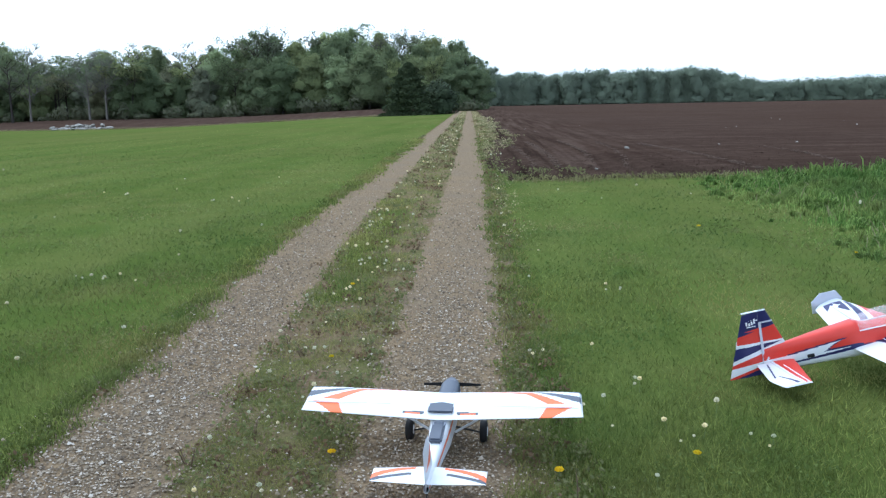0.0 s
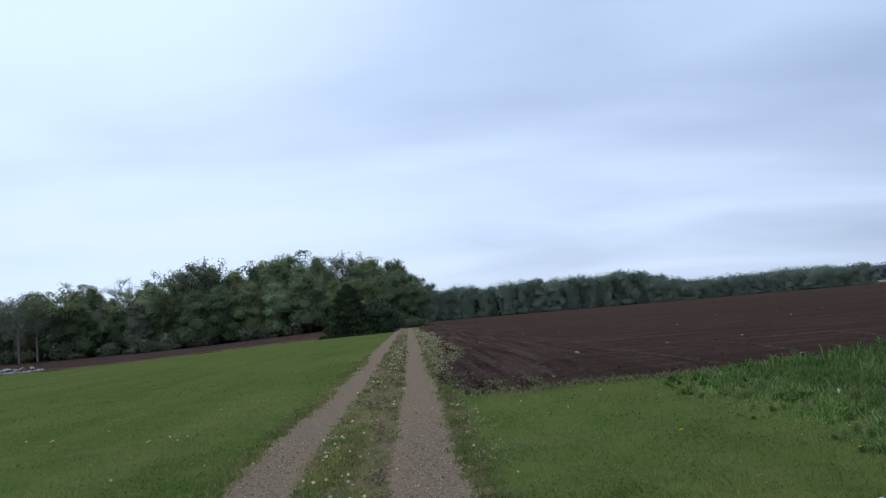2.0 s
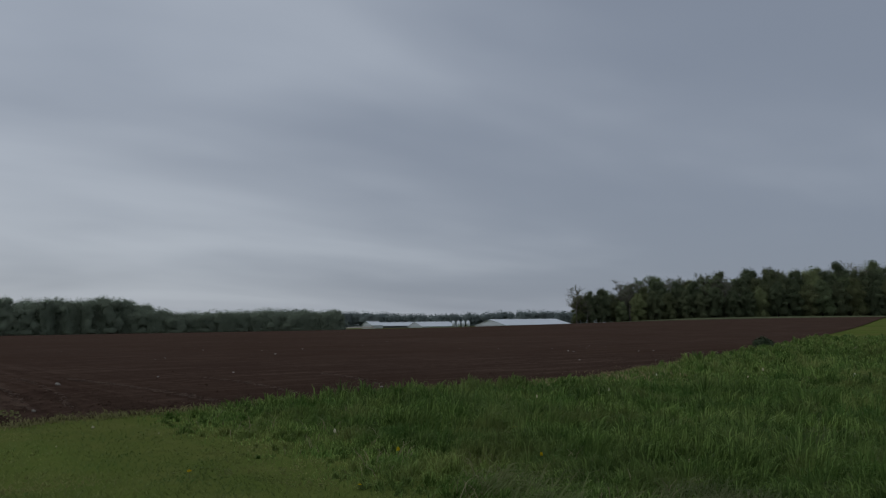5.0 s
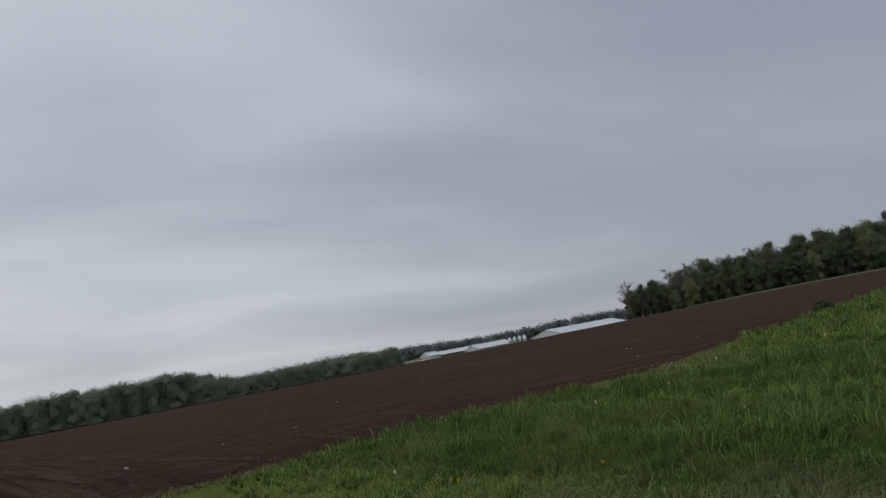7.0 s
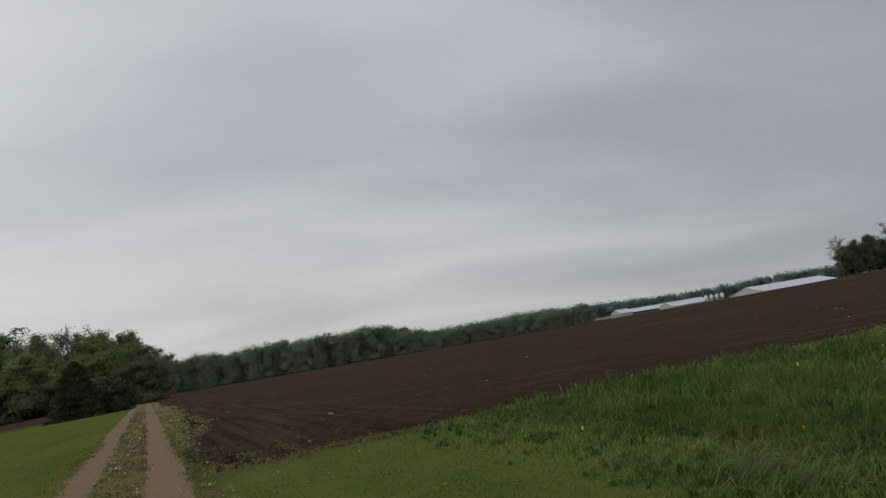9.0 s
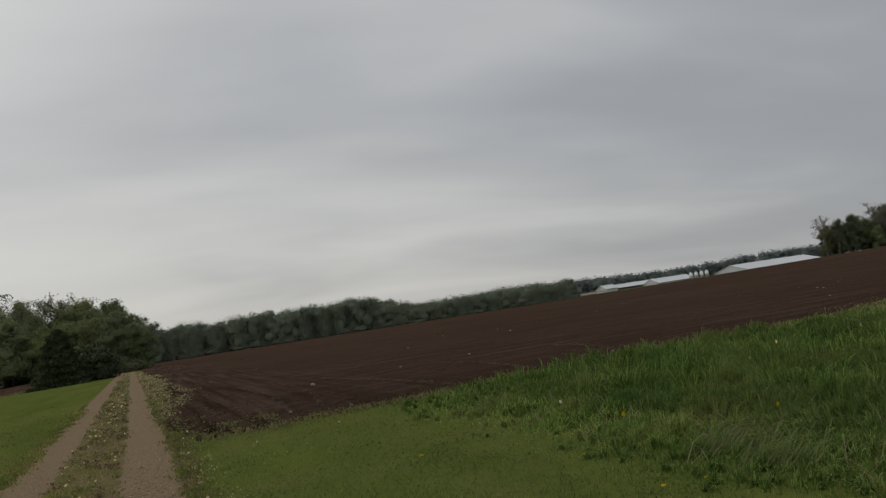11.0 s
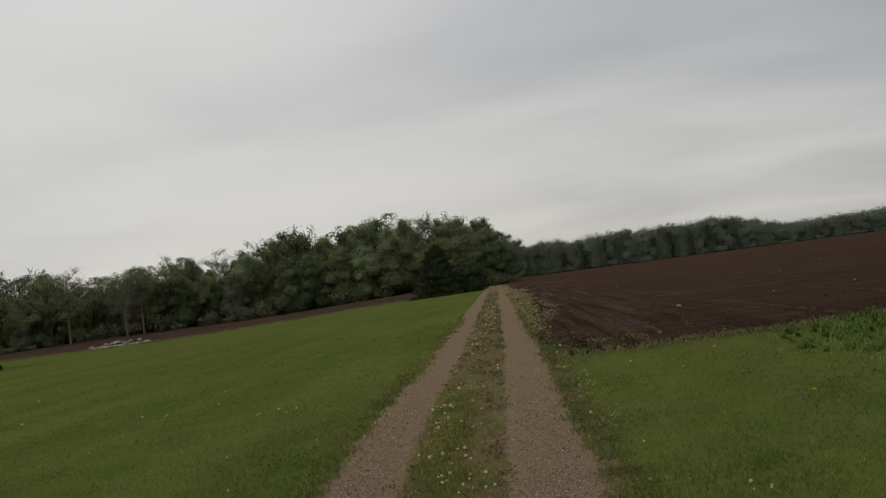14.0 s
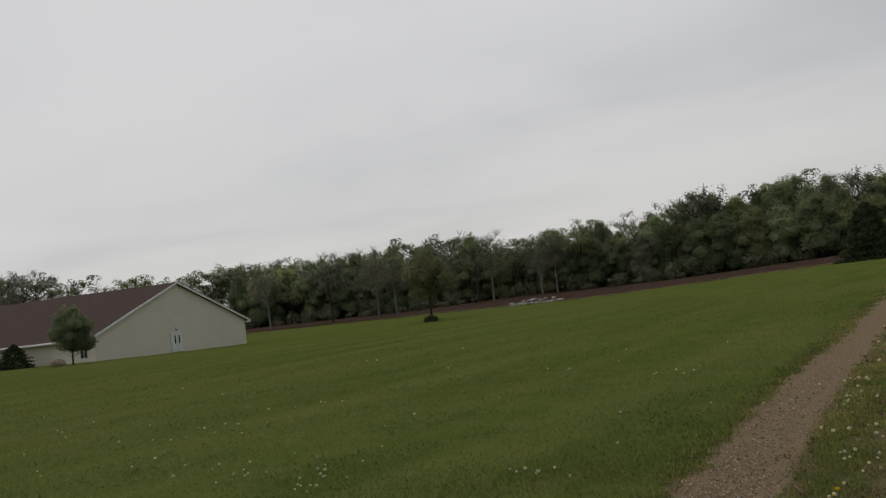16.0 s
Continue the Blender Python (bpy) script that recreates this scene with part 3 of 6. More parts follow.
def limb_set(height, spread_r, n, bm, base_r, first=0.3, sides=5, twigs=0, seed=0):
    """Trunk with limbs; returns the limbs' ends."""
    r = random.Random(seed)
    lean = [r.uniform(-0.03, 0.03) * height for _ in range(2)]
    trunk = [(lean[0] * (t ** 2), lean[1] * (t ** 2), -0.4 + t * height * 0.86) for t in (0, 0.15, 0.35, 0.6, 0.8, 1)]
    tube(trunk, [base_r * k for k in (1.35, 1.0, 0.85, 0.6, 0.36, 0.1)], 7, bm)
    ends = []
    for i in range(n):
        t = first + (0.92 - first) * (i + r.random()) / n
        a = i * 2.4 + r.uniform(-0.5, 0.5)
        l = spread_r * (1.15 - 0.75 * t) * r.uniform(0.75, 1.15)
        p0 = Vector((lean[0] * t * t, lean[1] * t * t, t * height * 0.86))
        p2 = p0 + Vector((math.cos(a) * l, math.sin(a) * l, l * r.uniform(0.55, 1.1)))
        p1 = p0.lerp(p2, 0.5) + Vector((0, 0, -0.08 * l))
        k = base_r * (0.42 - 0.3 * t)
        if twigs:
            k = max(k, 0.006 * height)
        tube([p0, p1, p2], [k, k * 0.6, k * 0.3], sides, bm)
        ends.append(p2)
        for _ in range(twigs):
            q0 = p0.lerp(p2, r.uniform(0.35, 1.0))
            q2 = q0 + Vector((r.gauss(0, 1), r.gauss(0, 1), abs(r.gauss(0.9, 0.6)))).normalized() * l * r.uniform(0.3, 0.6)
            tube([q0, q0.lerp(q2, 0.5) + Vector((0, 0, 0.03 * l)), q2], [k * 0.55, k * 0.45, k * 0.3], 3, bm, False)
            ends += [q2, q0.lerp(q2, 0.62)]
    return ends


def broadleaf(name, height, radius, leaf, n_leaf, size, seed, label, category="tree", low=0.28, wood="bark", core=0.55):
    """A broad-leaved tree: trunk with limbs, and a crown of many leaf clumps."""
    r = random.Random(seed)
    ob = tagged(new(name), label, category)
    bm = bmesh.new()
    ends = limb_set(height, radius * 1.1, 11, bm, height * 0.016, low * 0.8, seed=seed)
    part("trunk", bm, M[wood], ob, shade=True)
    lobes = [(0, 0, height * (low + 1) / 2, radius * 0.72, height * (1 - low) * 0.46)]
    for e in ends:
        k = r.uniform(0.28, 0.46) * radius
        away = min(math.hypot(e.x, e.y) / radius, 1.0)
        lobes.append((e.x * 0.8, e.y * 0.8, min(e.z, height * (0.92 - 0.30 * away ** 2) - k * 0.8), k, k * r.uniform(0.75, 1.05)))
    for _ in range(4):
        k = r.uniform(0.2, 0.3) * radius
        lobes.append((r.uniform(-0.26, 0.26) * radius, r.uniform(-0.26, 0.26) * radius, height - k * r.uniform(1.3, 2.6), k, k * 1.1))
    if low < 0.12:      # boughs down to the ground
        for q in range(6):
            a, k = q * 1.05 + r.random(), r.uniform(0.35, 0.55) * radius
            lobes.append((math.cos(a) * radius * 0.55, math.sin(a) * radius * 0.55, height * r.uniform(0.08, 0.30), k, k * 1.1))
    part_of("crown", leafage("crown", lobes, n_leaf, size, leaf, core), M[leaf], ob)
    return ob


def sparse_tree(name, height, radius, leaf, n_leaf, size, seed, label, wood="twig"):
    """A tree just coming into leaf: many bare twigs with a thin scatter of buds."""
    ob = tagged(new(name), label, "tree")
    bm = bmesh.new()
    ends = limb_set(height, radius * 1.2, 16, bm, height * 0.013, 0.30, 4, 9, seed)
    part("trunk", bm, M[wood], ob)
    P = np.array([e for e in ends])
    P = P[rng.integers(0, len(P), n_leaf)] + rng.normal(size=(n_leaf, 3)) * radius * 0.075
    V, F = leaf_cards(P, size)
    part_of("crown", fast_mesh("crown", V, F, M[leaf]), M[leaf], ob)
    return ob


def open_tree(name, height, radius, leaf, n_leaf, size, seed, label, low=0.34):
    """A half-leaved tree: limbs and twigs seen between separate tufts of leaf."""
    r = random.Random(seed)
    ob = tagged(new(name), label, "tree")
    bm = bmesh.new()
    ends = limb_set(height, radius * 1.25, 15, bm, height * 0.014, low, 4, 4, seed)
    part("trunk", bm, M["bark"], ob)
    lobes = []
    for e in ends:
        if r.random() < 0.50:
            k = r.uniform(0.10, 0.24) * radius
            lobes.append((e.x, e.y, min(e.z, height - k), k * 1.25, k * 0.8))
    part_of("crown", leafage("crown", lobes, n_leaf, size, leaf, 0), M[leaf], ob)
    return ob


def conifer(name, height, radius, seed, n, label, category="conifer", size=0.3):
    """A spruce or cedar: straight stem and whorls of drooping sprays, down to the ground."""
    ob = tagged(new(name), label, category)
    part("trunk", tube([(0, 0, -0.3), (0, 0, height * 0.5), (0, 0, height * 0.97)], [height * 0.02, height * 0.012, 0.01], 6), M["bark"], ob)
    t = rng.uniform(0, 1, n) ** 1.5
    a = rng.uniform(0, 2 * np.pi, n)
    whorl = 0.82 + 0.18 * np.sin(t * 46 + 1.5 * np.sin(a * 3 + seed))
    r = radius * (1 - t) ** 0.55 * whorl * rng.uniform(0.35, 1.0, n) ** 0.5 * (1 + 0.22 * np.sin(a * 5 + seed + 5 * t) + 0.12 * np.sin(a * 3 - 11 * t))
    P = np.stack([r * np.cos(a), r * np.sin(a), 0.03 * height + t * height * 0.95 - 0.10 * r], 1)
    V, F = leaf_cards(P, size)
    part_of("crown", fast_mesh("crown", V, F, M["needle"]), M["needle"], ob)
    return ob


def set_down(ob, x, y, turn, sx=1.0, sz=1.0, sink=0.0):
    ob.matrix_basis = pose(x, y, float(lie(x, y)) - sink, 0, 0, turn) @ Matrix.Diagonal((sx, sx, sz, 1))
    return ob


# skyline of the woods: degrees left of the track, degrees of elevation
AZ = [-62, -59, -55, -52, -48, -44.6, -44.4, -40, -34, -30, -23.5, -17.7, -16.6, -14, -11, -8, -3.8, -1.8, -0.2, 0.3, 1, 3.2, 6.2, 9.1, 12.4, 13.8, 16, 17.4, 19.9, 22.6, 24.8, 26.5, 30, 34.8, 40, 43, 48, 52, 55, 58, 61, 64, 75, 95]
EL = [3.2, 3.2, 3.05, 2.8, 2.65, 2.4, 0.9, 0.9, 0.75, 1.0, 1.2, 1.15, 1.45, 2.05, 2.05, 2.1, 1.95, 2.25, 2.3, 3.0, 3.5, 4.3, 4.4, 4.9, 4.35, 4.45, 4.2, 3.7, 3.35, 3.55, 3.35, 2.95, 3.6, 3.3, 3.1, 3.2, 3.35, 3.5, 3.8, 4.2, 4.3, 4.2, 4.4, 4.4]


def top_at(x, y):
    """Height above its own ground of a tree at (x, y) that just reaches the skyline."""
    az = math.degrees(math.atan2(-x, y))
    return math.hypot(x, y) * math.tan(radians(float(np.interp(az, AZ, EL)))) + 1.7 - float(lie(x, y))


KINDS = []
for s in range(4):
    KINDS.append(broadleaf("tree", 15, 4.6, "leaf", 11000, 0.30, 11 + s, "green broad-leaved tree in spring leaf at the wood's edge", low=0.02 + 0.03 * s))
for s in range(2):
    KINDS.append(broadleaf("tree", 15, 4.2, "leaf_olive", 9500, 0.28, 31 + s, "olive-brown tree in bud at the wood's edge", low=0.06))
KINDS.append(broadleaf("tree", 15, 4.4, "leaf_pale", 9500, 0.28, 41, "pale yellow-green young-leaved tree in the woods", low=0.06))
DARK = [broadleaf("tree", 15, 4.4, "leaf_deep", 11000, 0.27, 45 + s, "dark green broad-leaved tree at the wood's edge", low=0.03) for s in range(2)]
SPARSE = [sparse_tree("tree", 15, 4.0, "leaf_olive", 3000, 0.14, 51 + s, "thin grey tree with bare twigs and few buds") for s in range(3)]
FEATHER = [sparse_tree("tree", 15, 4.2, ("leaf", "leaf_olive", "leaf_pale")[s], 4200, 0.22, 61 + s, "open feathery tree with thin new leaf showing its branches", "bark") for s in range(3)]
OPEN = [open_tree("tree", 15, 4.6, ("leaf", "leaf_olive", "leaf")[s], 3000, 0.26, 71 + s, "open-crowned tree with tufts of new leaf on bare limbs") for s in range(3)]
used = set()


def plant(kind, x, y, h, wide, group, pick):
    """One tree of a kind, scaled to height h; the first use takes the original."""
    ob = kind if kind.name not in used else copy_thing(kind, pose(0, 0, 0))
    used.add(kind.name)
    tagged(ob, group=group)
    return set_down(ob, x, y, pick.uniform(0, 360), h / 15 * wide, h / 15)


pick = random.Random(5)
for row, (gap, back, low) in enumerate(((5.2, 0, 0.78), (5.6, 6, 0.96), (6.0, 13, 1.05))):
    x = -2.0 - row * 2.0
    while x > -330 - row * 10:
        y = 178 + back + pick.uniform(-2.5, 2.5) - 0.10 * max(0, -x - 150)
        h = top_at(x, y) * pick.uniform(low - 0.06, low + 0.07)
        h += 1.2 * float(smooth(85, 125, -x))
        az = math.degrees(math.atan2(-x, y))
        if az > 46:
            if row == 1:
                plant(pick.choice(OPEN + OPEN + SPARSE + FEATHER[1:2]), x, y, h * pick.uniform(0.84, 1.14), pick.uniform(1.0, 1.25), "woods behind the lawn", pick)
                x -= 3.0
            elif row == 0 and pick.random() < 0.5:
                plant(pick.choice(KINDS), x, y, h * 0.66, 1.0, "woods behind the lawn", pick)
        elif row == 2 and pick.random() < 0.30:
            plant(pick.choice(SPARSE + OPEN), x, y, h * pick.uniform(0.98, 1.10), 1.15, "woods behind the lawn", pick)
        elif (az > 40 and row and pick.random() < 0.75) or pick.random() < (0.22 if az > 17 and not row else 0.15):
            plant(pick.choice(FEATHER + OPEN if row else FEATHER), x, y, h * (1.03 if row else 0.95), 1.15, "woods behind the lawn", pick)
        elif az > 42 and row == 2:
            pass
        else:
            plant(pick.choices(KINDS, (5, 5, 5, 5, 3 * (az > 5), 2 * (az > 5), 2.5 * (az > 5)))[0], x, y, h, pick.uniform(0.85, 1.15) * 15 / max(h, 11), "woods behind the lawn", pick)
        x -= gap * pick.uniform(0.75, 1.25)
# trees that stand out of the skyline: degrees left of the track, share of the skyline's height, kind
for az, share, kind in ((14.3, 1.16, FEATHER[1]), (15.3, 1.12, SPARSE[1]), (15.9, 1.10, FEATHER[0]), (25.3, 1.10, SPARSE[0]), (24.3, 1.06, SPARSE[2]), (22.7, 1.10, OPEN[0]), (6.9, 1.07, SPARSE[2]), (9.2, 1.05, KINDS[6]), (10.1, 1.02, KINDS[6]),
                        (17.4, 1.03, KINDS[6]), (3.4, 1.05, KINDS[0]), (28.6, 1.04, SPARSE[1]), (29.6, 1.05, OPEN[2]), (35.2, 1.10, SPARSE[0]), (36.4, 1.05, SPARSE[1]), (43.6, 1.10, SPARSE[2]), (39.5, 1.06, OPEN[1])):
    x, y = -math.sin(radians(az)) * 190, math.cos(radians(az)) * 190
    plant(kind, x, y, top_at(x, y) * share, 1.15, "woods behind the lawn", pick)

# woods on the far right
for row, (gap, back, low) in enumerate(((5.0, 0, 0.74), (5.5, 7, 0.96), (5.5, 14, 1.06))):
    s = 0.0
    while s < 190:
        x, y = 176 + s * 0.86 + back * 0.5, 178 - s * 0.50 + back * 0.86
        h = top_at(x, y) * pick.uniform(low - 0.1, low + 0.07)
        kind = SPARSE[row % 3] if s < 4 else (SPARSE + OPEN + FEATHER)[pick.randrange(9)] if row and pick.random() < 0.4 else pick.choice(KINDS[:4] + DARK * 5)
        if s >= 4 or row == 0:
            plant(kind, x, y, h * (1.0 if s > 12 else 0.80), pick.uniform(0.9, 1.2), "woods beyond the field", pick)
        s += gap * pick.uniform(0.75, 1.25)


for x, y, h, kind in ((172.6, 179, 11.6, SPARSE[2]), (174.6, 180, 8.8, DARK[0]), (177.4, 178.6, 9.8, DARK[1]), (181, 177, 10.6, DARK[0]), (190, 178, 13.2, SPARSE[0]), (193, 177, 12.8, SPARSE[1]), (197, 176, 13.4, SPARSE[2]), (203, 172, 13.4, SPARSE[0]), (216, 165, 13.8, OPEN[0])):
    plant(kind, x, y, h, 1.0, "woods beyond the field", pick)


def wood_mass(name, line, label, leaf="leaf_far_haze", n=260, size=1.1, low=0.8, wide=(3.2, 5.2), thin=None, high=1.06, core=0.5):
    """A far wood as one mesh: rounded crowns side by side, with uneven tops."""
    Vs, Fs, Ns, k = [], [], [], 0
    for (x, y) in line:
        h = top_at(x, y) * (low + (high - low) * pick.random() ** 1.6) * (thin(x, y) if thin else 1)
        r = pick.uniform(*wide)
        z = float(lie(x, y))
        lobes = [(0, 0, h * 0.5, r, h * 0.5), (pick.uniform(-1, 1) * r * 0.5, -r * 0.3, h * pick.uniform(0.6, 0.75), r * 0.62, h * 0.22), (pick.uniform(-1, 1) * r * 0.8, -r * 0.4, h * 0.3, r * 0.8, h * 0.32), (0, -r * 0.3, h * 0.10, r * 1.2, h * 0.17), (r * 0.45, 0, h - r * 0.62, r * 0.6, r * 0.5), (-r * 0.45, -r * 0.2, h - r * 0.7, r * 0.6, r * 0.5)]
        P, ways = crown_points(lobes, n, True)
        V, F = leaf_cards(P, size, ways)
        V2, F2 = cores(lobes, core)
        Ns += [rounded(V, lobes, np.repeat(ways, 4, 0)), rounded(V2, lobes, np.tile(BALL[0], (len(lobes), 1)))]
        Vs += [V + [x, y, z], V2 + [x, y, z]]
        Fs += [F + k, F2 + k + len(V)]
        k += len(V) + len(V2)
    return tagged(new(name, fast_mesh(name, np.concatenate(Vs), np.concatenate(Fs), M[leaf], True, np.concatenate(Ns))), label, "woods", kind="stuff")


line = []
for az in np.arange(-28, 1.6, 0.36):
    for d in (334, 339, 345):
        line.append((-math.sin(radians(az)) * d + pick.uniform(-2, 2), math.cos(radians(az)) * d + pick.uniform(-3, 3)))
# crowns take the default leaf colour, which has haze painted in
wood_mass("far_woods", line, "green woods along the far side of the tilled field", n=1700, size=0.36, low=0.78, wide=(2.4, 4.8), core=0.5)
line = []
for az in np.arange(-44.2, -24, 0.5):
    for d in (690, 705):
        line.append((-math.sin(radians(az)) * d + pick.uniform(-3, 3), math.cos(radians(az)) * d + pick.uniform(-3, 3)))
# the haze over these woods is only leaf colour, there is no volume
wood_mass("distant_woods", line, "distant woods on the horizon, haze coloured into their blue-green leaves", n=330, size=1.0, wide=(5, 9), leaf="leaf_haze", low=0.9, core=0.55)
line = [(x + pick.uniform(-2, 2), 192 + pick.uniform(-3, 14)) for x in np.arange(-345, -3, 1.7)]
wood_mass("woods_interior", line, "dense dim undergrowth and trees inside the woods", "leaf", 240, 0.7, 0.5, high=0.82, core=0.9, thin=lambda x, y: 1.0 if -x < y else 0.5)

line = [(186 + k * 0.86 + pick.uniform(-2, 2), 188 - k * 0.50 + pick.uniform(-2, 6)) for k in np.arange(15, 190, 2.6)]
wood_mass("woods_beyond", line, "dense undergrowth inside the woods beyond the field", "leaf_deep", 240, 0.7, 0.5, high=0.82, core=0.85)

line = []
for az in np.arange(62.5, 79, 0.55):
    d = pick.uniform(238, 262)
    line.append((-math.sin(radians(az)) * d, math.cos(radians(az)) * d))
    if pick.random() < 0.75:
        x, y = line[-1]
        plant(pick.choice(OPEN + SPARSE + FEATHER + KINDS[:2]), x * 0.97, y * 0.97, top_at(x, y) * pick.uniform(0.6, 0.95), 1.1, "woods behind the lawn", pick)
wood_mass("woods_behind_drive", line, "dim thicket of trunks and brush behind the driveway", "leaf_olive", 300, 0.5, 0.35, high=0.55, core=0.7)

# shrubs along the foot of the woods
P, ways = [], []
for k in range(300):
    if pick.random() < 0.55:
        continue
    x = -1.5 - k * 1.12
    y = 174.5 + pick.uniform(-2, 2) - 0.10 * max(0, -x - 150)
    h = pick.uniform(1.0, 3.6)
    a, b = crown_points([(0, 0, h * 0.45, pick.uniform(1.1, 2.2), h * 0.55)], 150, True)
    P.append(a + [x, y, float(lie(x, y))])
    ways.append(b)
V, F = leaf_cards(np.concatenate(P), 0.40, np.concatenate(ways))
tagged(new("undergrowth", fast_mesh("undergrowth", V, F, M["leaf_olive"], True, np.repeat(np.concatenate(ways), 4, 0))), "low green shrubs along the foot of the woods", "shrubs", kind="stuff")

def bank_lay(U, S):
    X, Y = 168 + S * 0.86 + (U - 0.5) * 3.2, 166 - S * 0.50 + (U - 0.5) * 5.5 + 0.5 * wobble(S, U * 0, 7)
    return X, Y, field_z(X, Y)[2] + 0.05 + 0.45 * np.sin(np.pi * U) * smooth(0, 30, S)


setting("grass_bank", grid_mesh("grass_bank", np.linspace(0, 1, 7), np.linspace(0, 190, 120), bank_lay, M["bank"]), "low pale green grass bank at the foot of the woods")

def lane_lay(U, A):
    D = 430 + 45 * U
    return D * np.sin(np.radians(A)), D * np.cos(np.radians(A)), 0.55 + 0.75 * U + 0.08 * wobble(A, U, 0.4)


setting("farm_lane", grid_mesh("farm_lane", np.linspace(0, 1, 5), np.linspace(24.8, 30.4, 60), lane_lay, M["lane"]), "pale gravel lane on a low bank before the barns", "lane")

set_down(conifer("spruce", 7.9, 4.3, 1, 9500, "dark green spruce beside the farm track, bushy to the ground"), -11.2, 127, 20)
set_down(broadleaf("shrub", 5.4, 3.0, "needle", 4500, 0.28, 77, "round dark green bush beside the spruce", "shrub", 0.05), -7.0, 131, 0)


# ---- house: long low hall with a gable end ----
HL, HR = Vector((-72.4, 51.8)), Vector((-78.05, 77.5))
h_turn = math.degrees(math.atan2((HR - HL).y, (HR - HL).x))
W = (HR - HL).length
EAVE, RIDGE, LONG, SHORT, FLOOR = 1.65, 6.47, 38.0, 31.0, -1.75
house = thing("house", (HL.x, HL.y, 0), h_turn, "long beige-sided hall with brown shingled gable roof on the lawn", "house")
# local axes: x along the gable end, y away from it


part("gable_wall", prism([(0, 0, FLOOR), (W, 0, FLOOR), (W, 0, EAVE), (W / 2, 0, RIDGE - 0.1), (0, 0, EAVE)], (0, 0.2, 0)), M["siding"], house, "beige lapped vinyl siding")
part("side_wall", box((0, 0.2, FLOOR), (0.2, SHORT, EAVE)), M["siding"], house, "beige lapped vinyl siding")
part("back_wall", box((W - 0.2, 0.2, FLOOR), (W, LONG, EAVE)), M["siding"], house)
part("end_wall", prism([(0, SHORT, FLOOR), (W / 2, LONG, FLOOR), (W / 2, LONG, RIDGE - 0.1), (0, SHORT, EAVE)], (0, 0.2, 0)), M["siding"], house)
part("end_wall", prism([(W / 2, LONG, FLOOR), (W, LONG, FLOOR), (W, LONG, EAVE), (W / 2, LONG, RIDGE - 0.1)], (0, 0.2, 0)), M["siding"], house)
over, th = 0.75, 0.16
slope = (RIDGE - EAVE) / (W / 2)
for side in (0, 1):
    sx = -1 if side == 0 else 1
    x_e, x_r = W / 2 + sx * (W / 2 + over), W / 2
    ze, zr = EAVE - over * slope + 0.12, RIDGE + 0.12
    far = SHORT if side == 0 else LONG
    bm = prism([(x_e, -0.28, ze), (x_r, -0.28, zr), (x_r, LONG + 0.6, zr), (x_e, far + 0.6, ze)], (0, 0, -th))
    part("roof", bm, M["shingle"], house, "brown asphalt shingles in courses")
    rake = prism([(x_e, -0.34, ze + 0.05), (x_r, -0.34, zr + 0.05), (x_r, -0.34, zr - 0.17), (x_e, -0.34, ze - 0.17)], (0, 0.06, 0))
    part("rake_board", rake, M["white"], house, "white barge board")
    part("gutter", tube([(x_e - sx * 0.03, -0.34, ze - 0.12), (x_e - sx * 0.03, far + 0.6, ze - 0.12)], [0.13, 0.13], 8), M["white"], house, "white gutter")
    part("soffit", box((min(x_e, W / 2 + sx * W / 2), -0.28, ze - 0.22), (max(x_e, W / 2 + sx * W / 2), far + 0.2, ze - 0.18)), M["white"], house)
    part("eave_return", box((min(x_e, x_e - sx * 0.9), -0.34, ze - 0.30), (max(x_e, x_e - sx * 0.9), -0.2, ze - 0.08), 0.02), M["white"], house, "white boxed eave return")
dx = W * 0.475
d0 = -1.12
door = part("double_door", box((dx - 0.95, -0.05, d0), (dx + 0.95, 0.04, d0 + 2.12), 0.015), M["door"], house, "white double door with narrow windows")
part("door_frame", prism([(dx - 1.07, -0.08, d0), (dx + 1.07, -0.08, d0), (dx + 1.07, -0.08, d0 + 2.26), (dx - 1.07, -0.08, d0 + 2.26)], (0, 0.05, 0)), M["white"], door)
for k in (-1, 1):
    part("leaf", box((dx + k * 0.03 if k > 0 else dx - 0.92, -0.12, d0 + 0.04), (dx + 0.92 if k > 0 else dx - 0.03, -0.075, d0 + 2.08), 0.01), M["door"], door)
    part("window", box((dx + k * 0.36 - 0.09, -0.14, d0 + 0.95), (dx + k * 0.36 + 0.09, -0.115, d0 + 1.85), 0.006), M["glass_dark"], door, "narrow dark glass light")
    part("handle", tube([(dx + k * 0.10, -0.17, d0 + 0.9), (dx + k * 0.10, -0.17, d0 + 1.2)], [0.015, 0.015], 6), M["silo"], door)
lamp = part("wall_lamp", box((dx - 0.14, -0.22, d0 + 2.45), (dx + 0.14, -0.02, d0 + 2.75), 0.05), M["white"], house, "small white wall lamp")
part("lens", box((dx - 0.10, -0.24, d0 + 2.43), (dx + 0.10, -0.08, d0 + 2.50), 0.02), M["glass_dark"], lamp)
for y in (1.3,):
    w = part("window", box((-0.05, y - 0.45, -0.45), (0.04, y + 0.45, 0.95), 0.01), M["white"], house, "white-framed narrow window")
    for k in (-1, 1):
        part("pane", box((-0.075, y + k * 0.22 - 0.17, -0.36), (-0.045, y + k * 0.22 + 0.17, 0.86), 0.005), M["glass_dark"], w)
part("downspout", tube([(-0.72, 19.5, 0.86), (-0.2, 19.5, 0.7), (-0.1, 19.5, -1.2)], [0.06, 0.06, 0.06], 6), M["white"], house, "white downspout")
